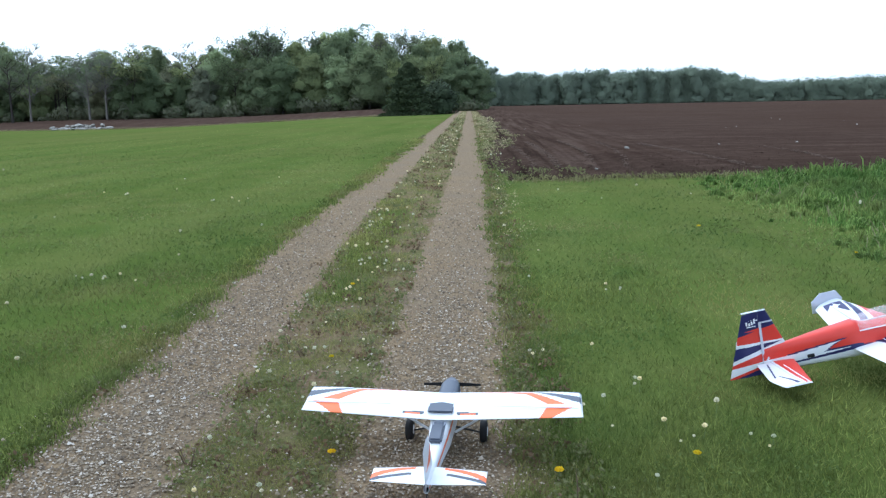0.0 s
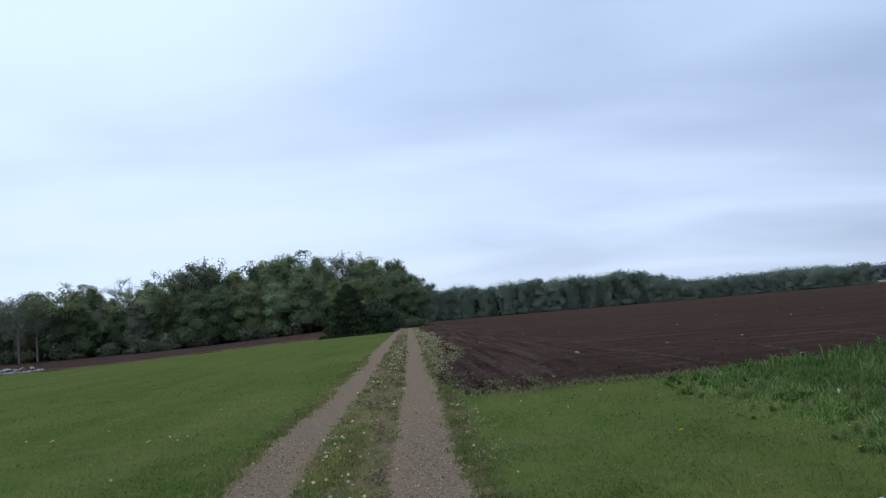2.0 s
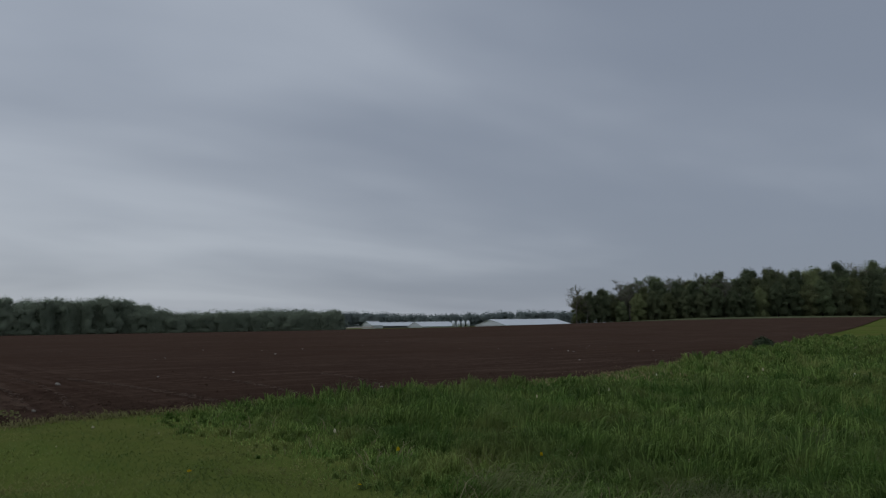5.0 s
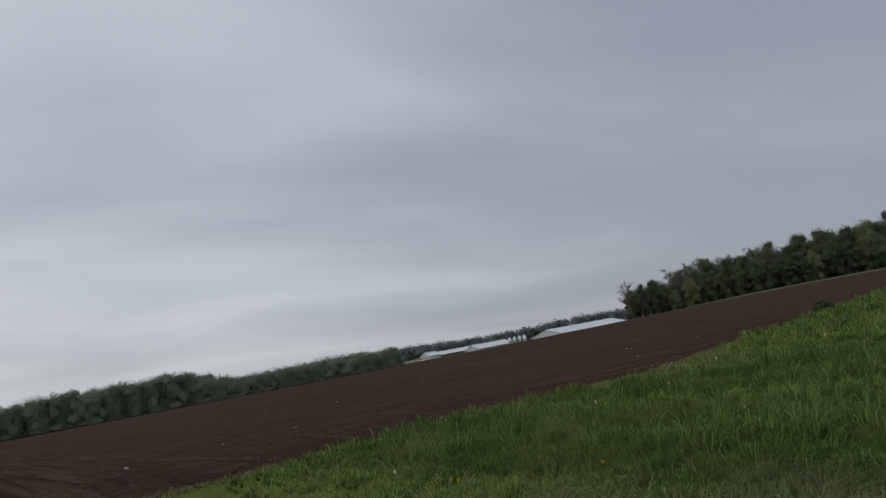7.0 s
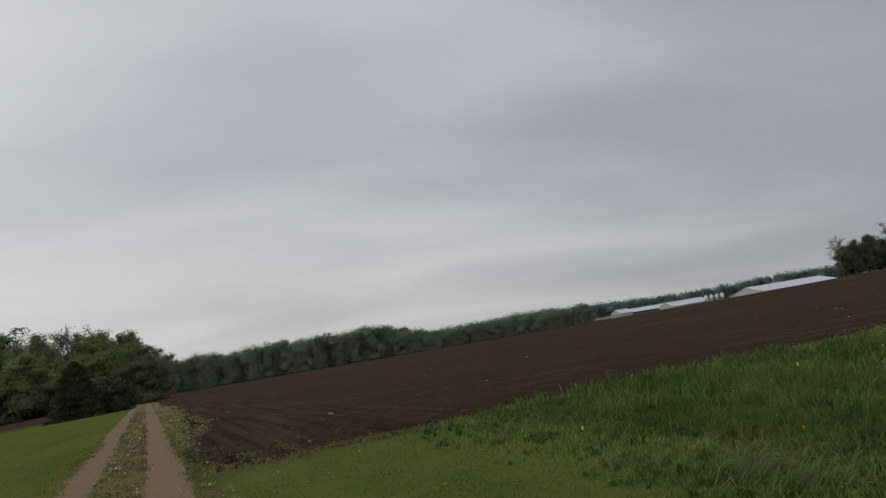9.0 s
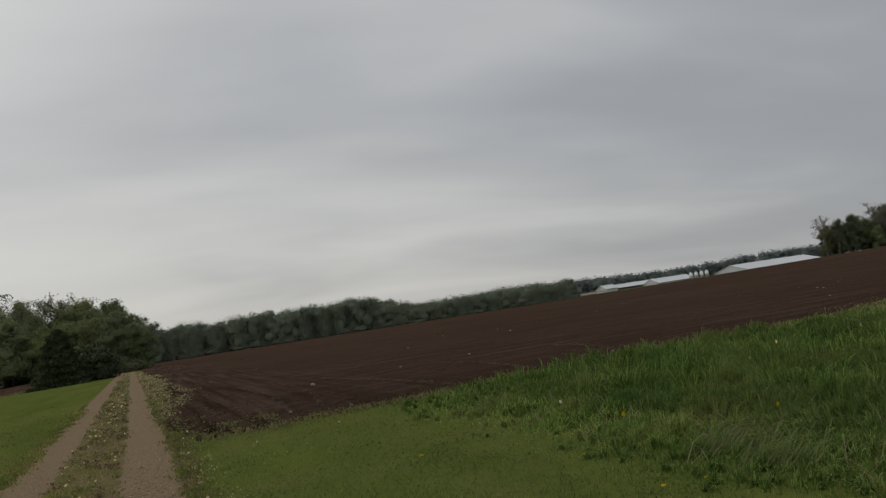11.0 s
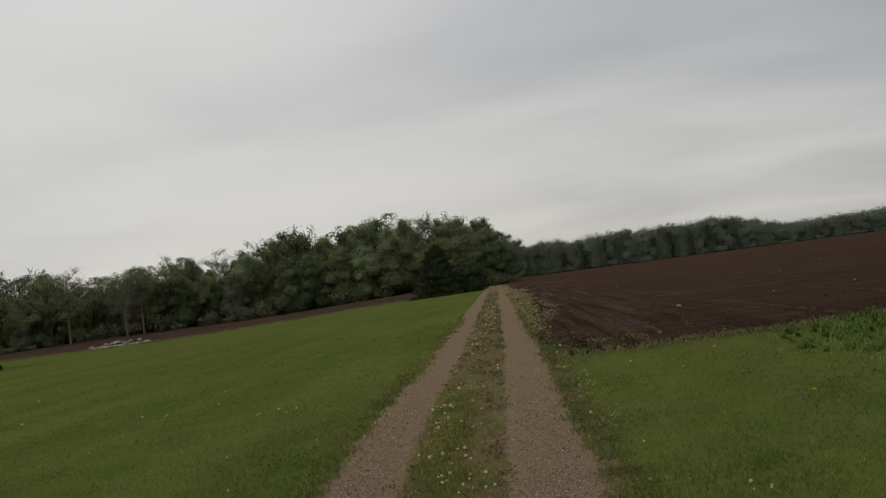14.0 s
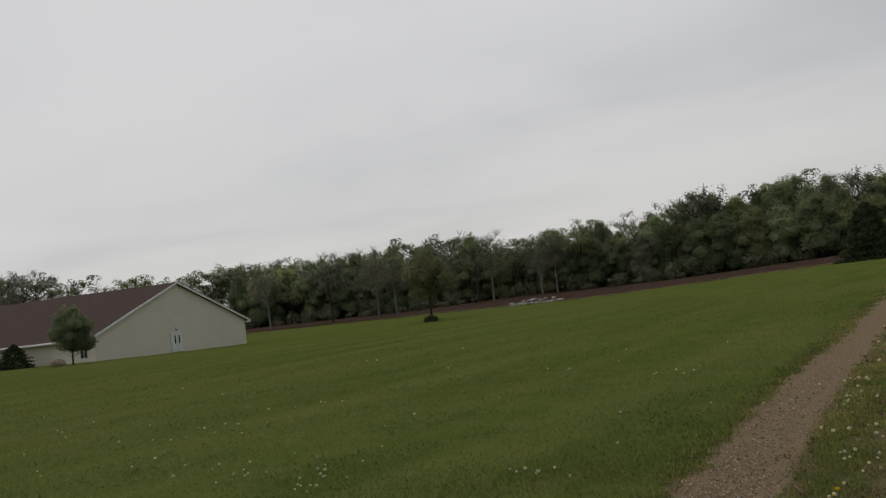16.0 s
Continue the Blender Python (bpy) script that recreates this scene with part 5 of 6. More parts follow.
for k in range(260):
    y = 1.7 * (45 / 1.7) ** pick.random()
    x = float(centre(y)) + pick.choice((0.44, -0.44, -0.5, 0.5)) + pick.gauss(0, 0.07) - (float(left_gap(y)) if pick.random() < 0.35 else 0.0)
    s = pick.uniform(0.02, 0.055) * (1 + 0.01 * y)
    P.append(rng.normal(size=(16, 3)) * [s, s, s * 0.3] + [x, y, 0.02 + s * 0.25])
P = np.concatenate(P)
P[:, 2] = np.clip(P[:, 2], 0.012, None)
brown = np.repeat(rng.uniform(0, 1, len(P) // 16) < 0.28, 16)
V, F = leaf_cards(P[brown], 0.018 + 0.0011 * P[brown][:, 1])
tagged(new("dock_leaves", fast_mesh("dock_leaves", V, F, M["dock"])), "withered reddish-brown dock leaves between the wheel tracks", "weeds", kind="stuff")
P = P[~brown]
V, F = leaf_cards(P, 0.016 + 0.0011 * P[:, 1])
tagged(new("verge_weeds", fast_mesh("verge_weeds", V, F, M["weed"])), "leafy weeds between the wheel tracks", "weeds", kind="stuff")
k = pick.choices(range(len(Q)), k=380)
q = np.array([Q[i] for i in k])
blades("dock_stems", q[:, 0] + rng.normal(0, 0.03, len(q)), q[:, 1] + rng.normal(0, 0.03, len(q)), q[:, 2] * rng.uniform(0.6, 1.2, len(q)), q[:, 3], rng.uniform(0.5, 1.3, len(q)), rng.uniform(0, 6.28, len(q)), "dock", "brown dry weed stems along the track", True)

# pale seed heads and cress along the track's far verges
y = 9 * (140 / 9) ** rng.uniform(0, 1, 3000)
c = centre(y)
x = np.where(rng.uniform(0, 1, len(y)) < 0.55, c + 0.5 + rng.uniform(0, 1, len(y)) ** 1.2 * (0.45 + 0.85 * smooth(26, 40, y)), c - 0.45 - rng.uniform(0, 1, len(y)) * (left_gap(y) - 0.9))
keep = (wobble(x, y * 0.4, 0.5, 51) > -0.1) & ~((x > c) & (y > 18) & (y < 25.5))
x, y = x[keep], y[keep]
ky = 24 + 70 * rng.uniform(0, 1, 190) ** 1.3
kx = centre(ky) + 0.55 + rng.uniform(0, 1, 190) ** 0.9 * 1.75 * smooth(22, 40, ky)
ky[:55], kx[:55] = rng.uniform(17.2, 23.5, 55), rng.uniform(0.25, 2.6, 55)
ky[:55] = np.where(kx[:55] > 1.2, np.minimum(ky[:55], 19.2), ky[:55])
k = rng.integers(0, 190, 2600)
x2, y2 = kx[k] + rng.normal(0, 0.13, 2600), ky[k] + rng.normal(0, 0.42, 2600)
heads = (k >= 55) & (rng.uniform(0, 1, 2600) < 0.7)
x, y = np.concatenate([x, x2[heads]]), np.concatenate([y, y2[heads]])
V, F = leaf_cards(np.stack([x, y, lie(x, y) + rng.uniform(0.05, 0.16, len(x))], 1), 0.012 + 0.0008 * y)
V2, F2 = leaf_cards(np.stack([x2, y2, lie(x2, y2) + rng.uniform(0.0, 0.09, len(x2))], 1), 0.045 + 0.0006 * y2)
tagged(new("verge_clumps", fast_mesh("verge_clumps", V2, F2, M["weed"])), "low yellow-green weed clumps on the soil beside the track", "weeds", kind="stuff")
tagged(new("seed_heads", fast_mesh("seed_heads", V, F, M["cress"])), "pale cream seed heads and weeds beside the track", "weeds", kind="stuff")

# ---- loose gravel ----
n = 98000
y = 1.5 * (34 / 1.5) ** (rng.uniform(0, 1, n) ** 1.35)
y[:24000] = rng.uniform(-7, 1.7, 24000)
side = rng.uniform(0, 1, n) < 0.5
x = centre(y) - side * left_gap(y) + np.clip(rng.normal(0, 0.24, n), -0.62, 0.62)
loose = rng.uniform(0, 1, n) < 0.14
x = np.where(loose, centre(y) - left_gap(y) * rng.uniform(-0.36, 1.3, n), x)
fade = rng.uniform(0, 1, n) < 0.45 * (1 - smooth(5, 20, y)) + 0.5 * (1 - smooth(4, 9, y))
x, y = x[fade], y[fade]
n = len(x)
s = rng.uniform(0.0030, 0.0074, n) * (1 + 0.05 * np.minimum(np.abs(y), 10)) * np.where(rng.uniform(0, 1, n) < 0.04, 1.9, 1.0)
octa = np.array([[1, 0, 0], [0, 1, 0], [-1, 0, 0], [0, -1, 0], [0, 0, 0.7], [0, 0, -0.5]])
faces = np.array([[0, 1, 4], [1, 2, 4], [2, 3, 4], [3, 0, 4], [1, 0, 5], [2, 1, 5], [3, 2, 5], [0, 3, 5]])
jit = 1 + 0.45 * rng.uniform(-1, 1, (n, 6, 3))
ang = rng.uniform(0, 6.28, n)
V = octa * jit * s[:, None, None]
V = np.stack([V[..., 0] * np.cos(ang)[:, None] - V[..., 1] * np.sin(ang)[:, None], V[..., 0] * np.sin(ang)[:, None] + V[..., 1] * np.cos(ang)[:, None], V[..., 2]], -1)
V = V + np.stack([x, y, 0.014 + 0.3 * s], 1)[:, None, :]
F = (faces[None] + (np.arange(n) * 6)[:, None, None]).reshape(-1, 3)
tagged(new("gravel", fast_mesh("gravel", V.reshape(-1, 3), F, M["pebble"])), "loose grey and tan gravel on the wheel tracks", "gravel", kind="stuff")

# clods of earth and pale stones on the tilled field
n = 22000
u, v = rng.uniform(0, 1, n), rng.uniform(0, 1, n)
x = 0.8 + 40 * u ** 1.4
y = field_edge(x) + 0.1 + 110 * v ** 3.6
s = rng.uniform(0.012, 0.042, n) * (1 - 0.75 * v) * np.where(rng.uniform(0, 1, n) < 0.05, 1.7, 1)
V = octa * (1 + 0.5 * rng.uniform(-1, 1, (n, 6, 3))) * s[:, None, None] + np.stack([x, y, field_z(x, y)[2] + 0.2 * s], 1)[:, None, :]
F = (faces[None] + (np.arange(n) * 6)[:, None, None]).reshape(-1, 3)
tagged(new("clods", fast_mesh("clods", V.reshape(-1, 3), F, M["soil"])), "dark crumbly clods of tilled earth", "soil clods", kind="stuff")
# pale crumbled lines where the implement turned near the corner
x, y = [], []
for (x0, y0), (x1, y1), bend, n in (((6.6, 18.6), (5.9, 31.5), 0.25, 1900), ((8.9, 19.5), (9.6, 28.0), 0.3, 770), ((2.1, 19.6), (1.9, 34.0), 0.2, 924), ((1.55, 19.0), (1.15, 32.0), 0.15, 836), ((2.9, 19.2), (3.3, 35.0), 0.3, 924), ((3.6, 19.0), (4.6, 33.0), 0.35, 660), ((12.0, 20.6), (13.4, 27.0), 0.3, 572)):
    u = rng.uniform(0, 1, n)
    x.append(x0 + (x1 - x0) * u + bend * np.sin(np.pi * u) + rng.normal(0, 0.05, n))
    y.append(y0 + (y1 - y0) * u)
x, y = np.concatenate(x), np.concatenate(y)
keep = wobble(y, x, 0.5, 61) + 0.4 * rng.normal(size=len(x)) > -0.1
x, y = x[keep], y[keep]
n = len(x)
s = rng.uniform(0.010, 0.030, n)
V = octa * [1.3, 1.3, 0.6] * (1 + 0.5 * rng.uniform(-1, 1, (n, 6, 3))) * s[:, None, None] + np.stack([x, y, field_z(x, y)[2] + 0.012], 1)[:, None, :]
F = (faces[None] + (np.arange(n) * 6)[:, None, None]).reshape(-1, 3)
tagged(new("pale_crumbs", fast_mesh("pale_crumbs", V.reshape(-1, 3), F, M["pale_soil"])), "pale dry crumbs in lines across the tilled soil", "soil crumbs", kind="stuff")
for k in range(44):
    x = pick.uniform(1.5, 45) if k else 5.0
    y = float(field_edge(x)) + 1 + 60 * pick.random() ** 2.4 if k else 27.7
    size = pick.uniform(0.04, 0.10) if k else 0.2
    rock("stone", x, y, size, z=float(field_z(np.array(x), np.array(y))[2]) + 0.1 * size, label="pale stone lying on the tilled soil", group="stones on the field")


# ---- dandelions ----
def dandelion(name, label, head, stem_h):
    ob = tagged(new(name), label, "dandelion")
    bend = 0.012
    part("stem", tube([(0, 0, -0.01), (bend, 0, stem_h * 0.6), (bend * 0.6, 0.004, stem_h)], [0.0026, 0.0022, 0.002], 5), M["stem"], ob)
    d = rng.normal(size=(200, 3))
    d /= np.linalg.norm(d, axis=1, keepdims=True)
    if head == "seed":
        V, F = leaf_cards(d * 0.019 * rng.uniform(0.6, 1.0, (200, 1)) + [bend * 0.6, 0.004, stem_h + 0.012], 0.011)
        part_of("seed_head", fast_mesh("seed_head", V, F, M["fluff"]), M["fluff"], ob, "white downy seed ball")
    else:
        d[:, 2] = np.abs(d[:, 2]) * 0.35
        V, F = leaf_cards(d * 0.019 + [bend * 0.6, 0.004, stem_h], 0.012)
        part_of("flower", fast_mesh("flower", V, F, M["petal"]), M["petal"], ob, "bright yellow flower head")
    return ob


CLOCK = dandelion("dandelion", "dandelion gone to a white seed ball in the grass", "seed", 0.13)
GOLD = dandelion("dandelion", "yellow flowering dandelion in the grass", "flower", 0.07)
GOLD.matrix_basis = pose(3.83, 6.01, 0.0) @ Matrix.Diagonal((0.75, 0.75, 0.9, 1))
CLOCK.matrix_basis = pose(1.51, 3.33, 0) @ Matrix.Diagonal((0.68, 0.68, 0.7, 1))
tagged(CLOCK, group="dandelions"), tagged(GOLD, group="dandelions")
spots = []
# clusters: place, how many, how far apart
for x, y, n, wide in ((1.28, 2.98, 4, 0.05), (1.63, 2.95, 3, 0.05), (1.16, 3.76, 3, 0.04), (0.63, 4.4, 3, 0.06), (1.47, 6.24, 4, 0.11), (-9.2, 6.85, 4, 0.35), (-9.95, 9.1, 8, 0.5), (-7.23, 6.5, 8, 0.35), (-6.4, 6.85, 6, 0.4), (-5.6, 6.1, 9, 0.3),
                      (-5.66, 6.6, 4, 0.12), (-9.84, 11.3, 4, 0.4), (-13.4, 9.8, 5, 0.7), (-6.1, 7.5, 4, 0.35), (-3.32, 6.85, 8, 0.22), (-6.38, 14.3, 3, 0.4), (-4.07, 13.2, 5, 0.25), (-1.39, 11.6, 9, 0.20), (-1.14, 10.2, 6, 0.22), (-1.2, 8.4, 5, 0.2), (-0.86, 7.5, 6, 0.15)):
    spots += [(x + pick.gauss(0, wide), y + pick.gauss(0, wide)) for k in range(n)]
while len(spots) < 160:
    az, r = pick.uniform(12, 76), 4.5 * (26 / 4.5) ** pick.random()
    x, y = at(az, r)
    if x < float(centre(y) - left_gap(y)) - 0.6:
        spots.append((x, y))
while len(spots) < 290:
    y = 1.8 * (60 / 1.8) ** pick.random()
    c, g = float(centre(y)), float(left_gap(y))
    spots.append((pick.uniform(c - g + 0.45, c - 0.4) if pick.random() < 0.82 else c + pick.uniform(0.5, 1.0), y))
while len(spots) < 294:
    x, y = pick.uniform(1.0, 4.2), pick.uniform(4.5, 16)
    spots.append((x, y))
while len(spots) < 308:
    x, y = pick.uniform(4.8, 22), pick.uniform(4, 16)
    spots.append((x, y))
for i, (x, y) in enumerate(spots):
    far = math.hypot(x, y)
    s = pick.uniform(0.36, 0.68) * (0.84 + 0.055 * min(far, 26))
    ob = copy_thing(CLOCK, pose(0, 0, 0))
    ob.matrix_basis = pose(x, y, float(lie(x, y)), pick.uniform(-14, 14), pick.uniform(-14, 14), pick.uniform(0, 360)) @ Matrix.Diagonal((s, s, s * (1.6 if x > 4.6 else 0.8), 1))
for x, y in ((4.24, 6.01), (4.15, 7.9), (-0.42, 2.75), (0.62, 2.55), (1.28, 2.75), (-0.9, 6.5), (5.3, 9.0), (6.4, 7.6), (8.0, 10.0), (3.0, 9.8), (-0.7, 4.3)):
    ob = copy_thing(GOLD, pose(0, 0, 0))
    s = pick.uniform(0.6, 0.85) * (1 + 0.02 * y)
    ob.matrix_basis = pose(x, y, 0, 0, 0, pick.uniform(0, 360)) @ Matrix.Diagonal((s, s, s * (3.0 if x > 4.6 else 1), 1))


# ---- model aircraft ----
def painted(name, grid, slots, mats, parent, label=""):
    """A closed skin from a grid of points (rows around, columns along) with one paint slot a face."""
    n, m, _ = grid.shape
    i = np.arange(n * m).reshape(n, m)
    F = np.stack([i[:-1, :-1], i[:-1, 1:], i[1:, 1:], i[1:, :-1]], -1).reshape(-1, 4)
    me = fast_mesh(name, grid.reshape(-1, 3), F, mats[0], True)
    for k in mats[1:]:
        me.materials.append(k)
    me.polygons.foreach_set("material_index", np.asarray(slots, np.int32).ravel())
    me.update()
    return part_of(name, me, mats[0], parent, label)


def plate(name, corner, thick, paint, mats, parent, label="", nu=60, nv=60, upright=False):
    """A thin aerofoil: corner(u, v) gives its mid-surface (u from front to back, v along), paint(u, v) its slot.
    The skin runs over the top from front to back and returns underneath."""
    u = np.concatenate([np.linspace(0, 1, nu), np.linspace(1, 0, nu)[1:]])
    s = np.concatenate([np.ones(nu), -np.ones(nu - 1)])
    s[nu - 1] = 0
    v = np.linspace(0, 1, nv)
    Ug, Vg = np.meshgrid(u, v, indexing="ij")
    S = np.repeat(s[:, None], nv, 1)
    P = corner(Ug, Vg)
    t = thick * (np.sqrt(np.clip(Ug, 0, 1)) * (1 - Ug) * 2.3 + 0.10 * (1 - (2 * Ug - 1) ** 8)) * np.clip((1 - Vg) * nv / 2 + 0.25, 0, 1) * S
    if upright:
        P[..., 1] += t
    else:
        P[..., 2] += t
    slots = paint((Ug[:-1, :-1] + Ug[1:, 1:]) / 2, (Vg[:-1, :-1] + Vg[1:, 1:]) / 2)
    return painted(name, P, slots, mats, parent, label)


def loft(name, stations, paint, mats, parent, label="", sides=200, cols=420):
    """A fuselage from stations (x, centre z, half width, half height, squareness), with one slot a face by paint(x, angle, z)."""
    st = np.array(stations, float)
    xs = np.linspace(st[0, 0], st[-1, 0], cols)
    a = np.linspace(0, 2 * np.pi, sides + 1)
    zc, w, h, q = [np.interp(xs, st[:, 0], st[:, k]) for k in (1, 2, 3, 4)]
    ca, sa = np.cos(a)[:, None], np.sin(a)[:, None]
    Y = np.sign(ca) * np.abs(ca) ** q[None] * w[None]
    Z = np.sign(sa) * np.abs(sa) ** q[None] * h[None] + zc[None]
    G = np.stack([np.repeat(xs[None], sides + 1, 0), Y, Z], -1)
    X2, A2 = (G[:-1, :-1, 0] + G[1:, 1:, 0]) / 2, np.repeat((a[:-1] + a[1:])[:, None] / 2, cols - 1, 1)
    rel = np.repeat((np.sin(a[:-1]) + np.sin(a[1:]))[:, None] / 2, cols - 1, 1)
    return painted(name, G, paint(X2, A2, rel), mats, parent, label)


def wheel(parent, x, y, z, r, w):
    t = part("wheel", tube([(x, y - w / 2, z), (x, y - w * 0.4, z), (x, y + w * 0.4, z), (x, y + w / 2, z)], [r * 0.8, r, r, r * 0.8], 20), M["rubber"], parent, "black rubber wheel", True)
    part("hub", tube([(x, y - w * 0.54, z), (x, y + w * 0.54, z)], [r * 0.42, r * 0.42], 12), M["foam_white"], t)
    return t


RWB = [M["foam_white"], M["foam_red"], M["foam_navy"], M["foam_grey"]]


aero = new("model_aeroplane")
tagged(aero, "red, white and navy aerobatic model aeroplane resting on the grass", "model plane")
aero.matrix_basis = Matrix.Translation((1.935, 3.888, 0.136)) @ Matrix.Rotation(radians(4.0), 4, "Z") @ Matrix.Rotation(radians(-11.2), 4, "Y") @ Matrix.Rotation(radians(3.5), 4, "X")
# x forward from the rudder hinge, y to its left, z up


def body_paint(X, A, rel):
    upper = 0.04 + 0.54 * np.clip(X - 0.11, 0, 0.35)
    lower = -0.05 - 0.13 * (X - 0.35)
    notch = X - (0.35 + 0.39 * (rel + 0.05))
    red = (rel > upper) | ((notch > 0) & (rel > lower))
    s = np.where(red, 1, 0)
    rim = ((np.abs(rel - upper) < 0.035) & (X > 0.13) & (X < 0.46)) | ((np.abs(notch) < 0.006) & (rel > -0.08) & (rel < 0.24)) | ((np.abs(rel - lower) < 0.03) & (X > 0.35))
    s = np.where(rim, 2, s)
    s = np.where((np.abs(rel + 0.37 - 0.62 * (X - 0.2)) < 0.06 + 0.05 * np.clip(X, 0, 0.6)) & (X > 0.17) & (X < 0.9), 2, s)
    s = np.where((rel < -0.84) & (X < 0.34), 2, s)
    return np.where(X > 0.94, np.where(rel > 0.1, 1, 0), s)


loft("fuselage", [(-0.005, 0.0, 0.010, 0.070, 0.8), (0.08, 0.005, 0.022, 0.082, 0.75), (0.3, 0.02, 0.050, 0.095, 0.7), (0.53, 0.03, 0.068, 0.110, 0.7), (0.62, 0.015, 0.074, 0.088, 0.65),
                  (0.88, 0.01, 0.078, 0.086, 0.65), (0.95, 0.012, 0.076, 0.092, 0.7), (1.07, 0.01, 0.066, 0.080, 0.85), (1.09, 0.01, 0.045, 0.050, 1.0), (1.095, 0.01, 0.002, 0.002, 1.0)], body_paint, RWB, aero, "red over white with navy lines")


def fin_at(U, V):
    front = 0.165 * (1 - V) + 0.040 * V
    return np.stack([front * (1 - U) + np.where(V > 0.73, -0.0035, 0.004) * U, 0 * U, 0.045 + 0.275 * V - 0.02 * (1 - V) * (1 - U)], -1)


def tail_paint(x, z):
    """A fan of stripes that close up towards the nose."""
    lines = ((-0.038, 0.22), (-0.020, 0.23), (0.0, 0.07), (0.052, 0.24), (0.080, 0.27), (0.109, 0.02), (0.124, -0.03), (0.203, 0.20))
    out = np.full(x.shape, 2)
    for (a, b), slot in reversed(list(zip(lines, (2, 1, 0, 1, 0, 2, 0, 1)))):
        out = np.where(z < a + b * x, slot, out)
    spike = (x > -0.10) & (x < 0.0) & (np.abs(z - 0.205 - 0.04 * x) < 0.010 * (x + 0.10) / 0.10)
    return np.where(spike, 1, out)


plate("fin", fin_at, 0.006, lambda U, V: tail_paint(fin_at(U, V)[..., 0], fin_at(U, V)[..., 2]), RWB, aero, "striped fin", 90, 130, True)


def rudder_at(U, V):
    rear = -0.212 * (1 - V) - 0.096 * V
    return np.stack([-0.004 * (1 - U) + rear * U, 0 * U, (-0.078 + 0.396 * V) - 0.012 * V * U], -1)


rudder = plate("rudder", rudder_at, 0.005, lambda U, V: tail_paint(rudder_at(U, V)[..., 0], rudder_at(U, V)[..., 2]), RWB, aero, "rudder with red, white and navy stripes", 110, 170, True)
part("hinge_tape", box((-0.008, -0.009, -0.07), (0.006, -0.0065, 0.245)), M["foam_grey"], rudder, "pale hinge strip")
part("hinge_tape", box((-0.006, -0.009, 0.240), (0.072, -0.0062, 0.248)), M["foam_grey"], rudder, "pale hinge strip")
part("top_edge", box((-0.098, -0.0065, 0.314), (0.042, 0.0065, 0.319)), M["foam_white"], rudder)
mark = bmesh.new()
for k, (a, b, zz, hh) in enumerate(((-0.082, -0.072, 0.240, 0.022), (-0.066, -0.056, 0.236, 0.018), (-0.051, -0.041, 0.242, 0.020), (-0.036, -0.026, 0.246, 0.030), (-0.080, -0.024, 0.228, 0.004), (-0.030, -0.012, 0.262, 0.006), (-0.05, -0.047, 0.268, 0.003), (-0.064, -0.061, 0.264, 0.003))):
    box((a, -0.0105, zz), (b, -0.008, zz + hh), 0, mark)
part("maker_mark", mark, M["foam_white"], rudder, "small white mark")


def stab_at(sign):
    def f(U, V):
        lead = 0.165 - 0.045 * V
        trail = -0.052 - 0.03 * V + 0.055 * np.clip((V - 0.62) / 0.38, 0, 1) ** 1.4 * 1.0
        return np.stack([lead * (1 - U) + trail * U, sign * (0.016 + 0.355 * V), -0.010 + 0 * U], -1)
    return f


def stab_paint(U, V):
    """Red before a slanting white hinge line, white behind it, a navy swoosh near the tip."""
    edge = 0.56 - 0.36 * V
    s = np.where(U < edge, 1, 0)
    s = np.where((U < edge - 0.10) & (U > edge - 0.135) & (V > 0.2), 0, s)
    s = np.where((U > edge + 0.06) & (U < edge + 0.09), 3, s)
    bow = U - 0.36 - 1.3 * (0.92 - V) ** 1.3 * (V < 0.92)
    s = np.where((V > 0.58) & (V < 0.93) & (bow > 0) & (bow < 0.30 * (V - 0.50)) & (U > edge + 0.1), 2, s)
    s = np.where((np.abs(U - 0.74 - 0.12 * V) < 0.022) & (V > 0.08) & (V < 0.62), 2, s)
    return np.where(V > 0.965, 3, s)


for sign in (-1, 1):
    plate("tailplane", stab_at(sign), 0.006, stab_paint, RWB, aero, "white tailplane with red and navy trim", 80, 80)


def wing_at(sign):
    def f(U, V):
        lead = 0.96 - 0.18 * V
        trail = 0.50 + 0.09 * V + 0.05 * np.clip((V - 0.86) / 0.14, 0, 1) ** 2
        return np.stack([lead * (1 - U) + trail * U, sign * (0.055 + 0.60 * V), -0.012 + 0.012 * V + 0 * U], -1)
    return f


def wing_paint(U, V):
    """Red leading edge, a white and a navy bow behind it, and a navy tip with a white four-pointed star."""
    bow = 0.13 + 0.52 * np.clip(1 - V / 0.88, 0, 1) ** 0.95
    wide = 0.055 + 0.05 * (1 - V)
    s = np.where(U < bow - wide - 0.06, 1, 0)
    s = np.where((np.abs(U - bow) < wide / 2 + 0.02) & (V < 0.88), 2, s)
    s = np.where((V > 0.58) & (V < 0.89) & (U > bow + 0.11) & (U < bow + 0.11 + 1.25 * (V - 0.58)), 2, s)
    s = np.where((V > 0.74) & (V < 0.89) & (np.abs(U - 0.74 + 1.0 * (V - 0.80)) < 0.75 * (V - 0.73)), 2, s)
    star = np.sqrt(np.abs(U - 0.52 + 0.4 * (V - 0.80)) / 0.20) + np.sqrt(np.abs(V - 0.80) / 0.11)
    s = np.where(star < 1, 0, s)
    s = np.where((np.abs(V - 0.66 + 0.30 * (U - 0.75) ** 2 + 0.10 * U) < 0.006) & (U > 0.62), 3, s)
    return np.where(V > 0.895, 3, s)


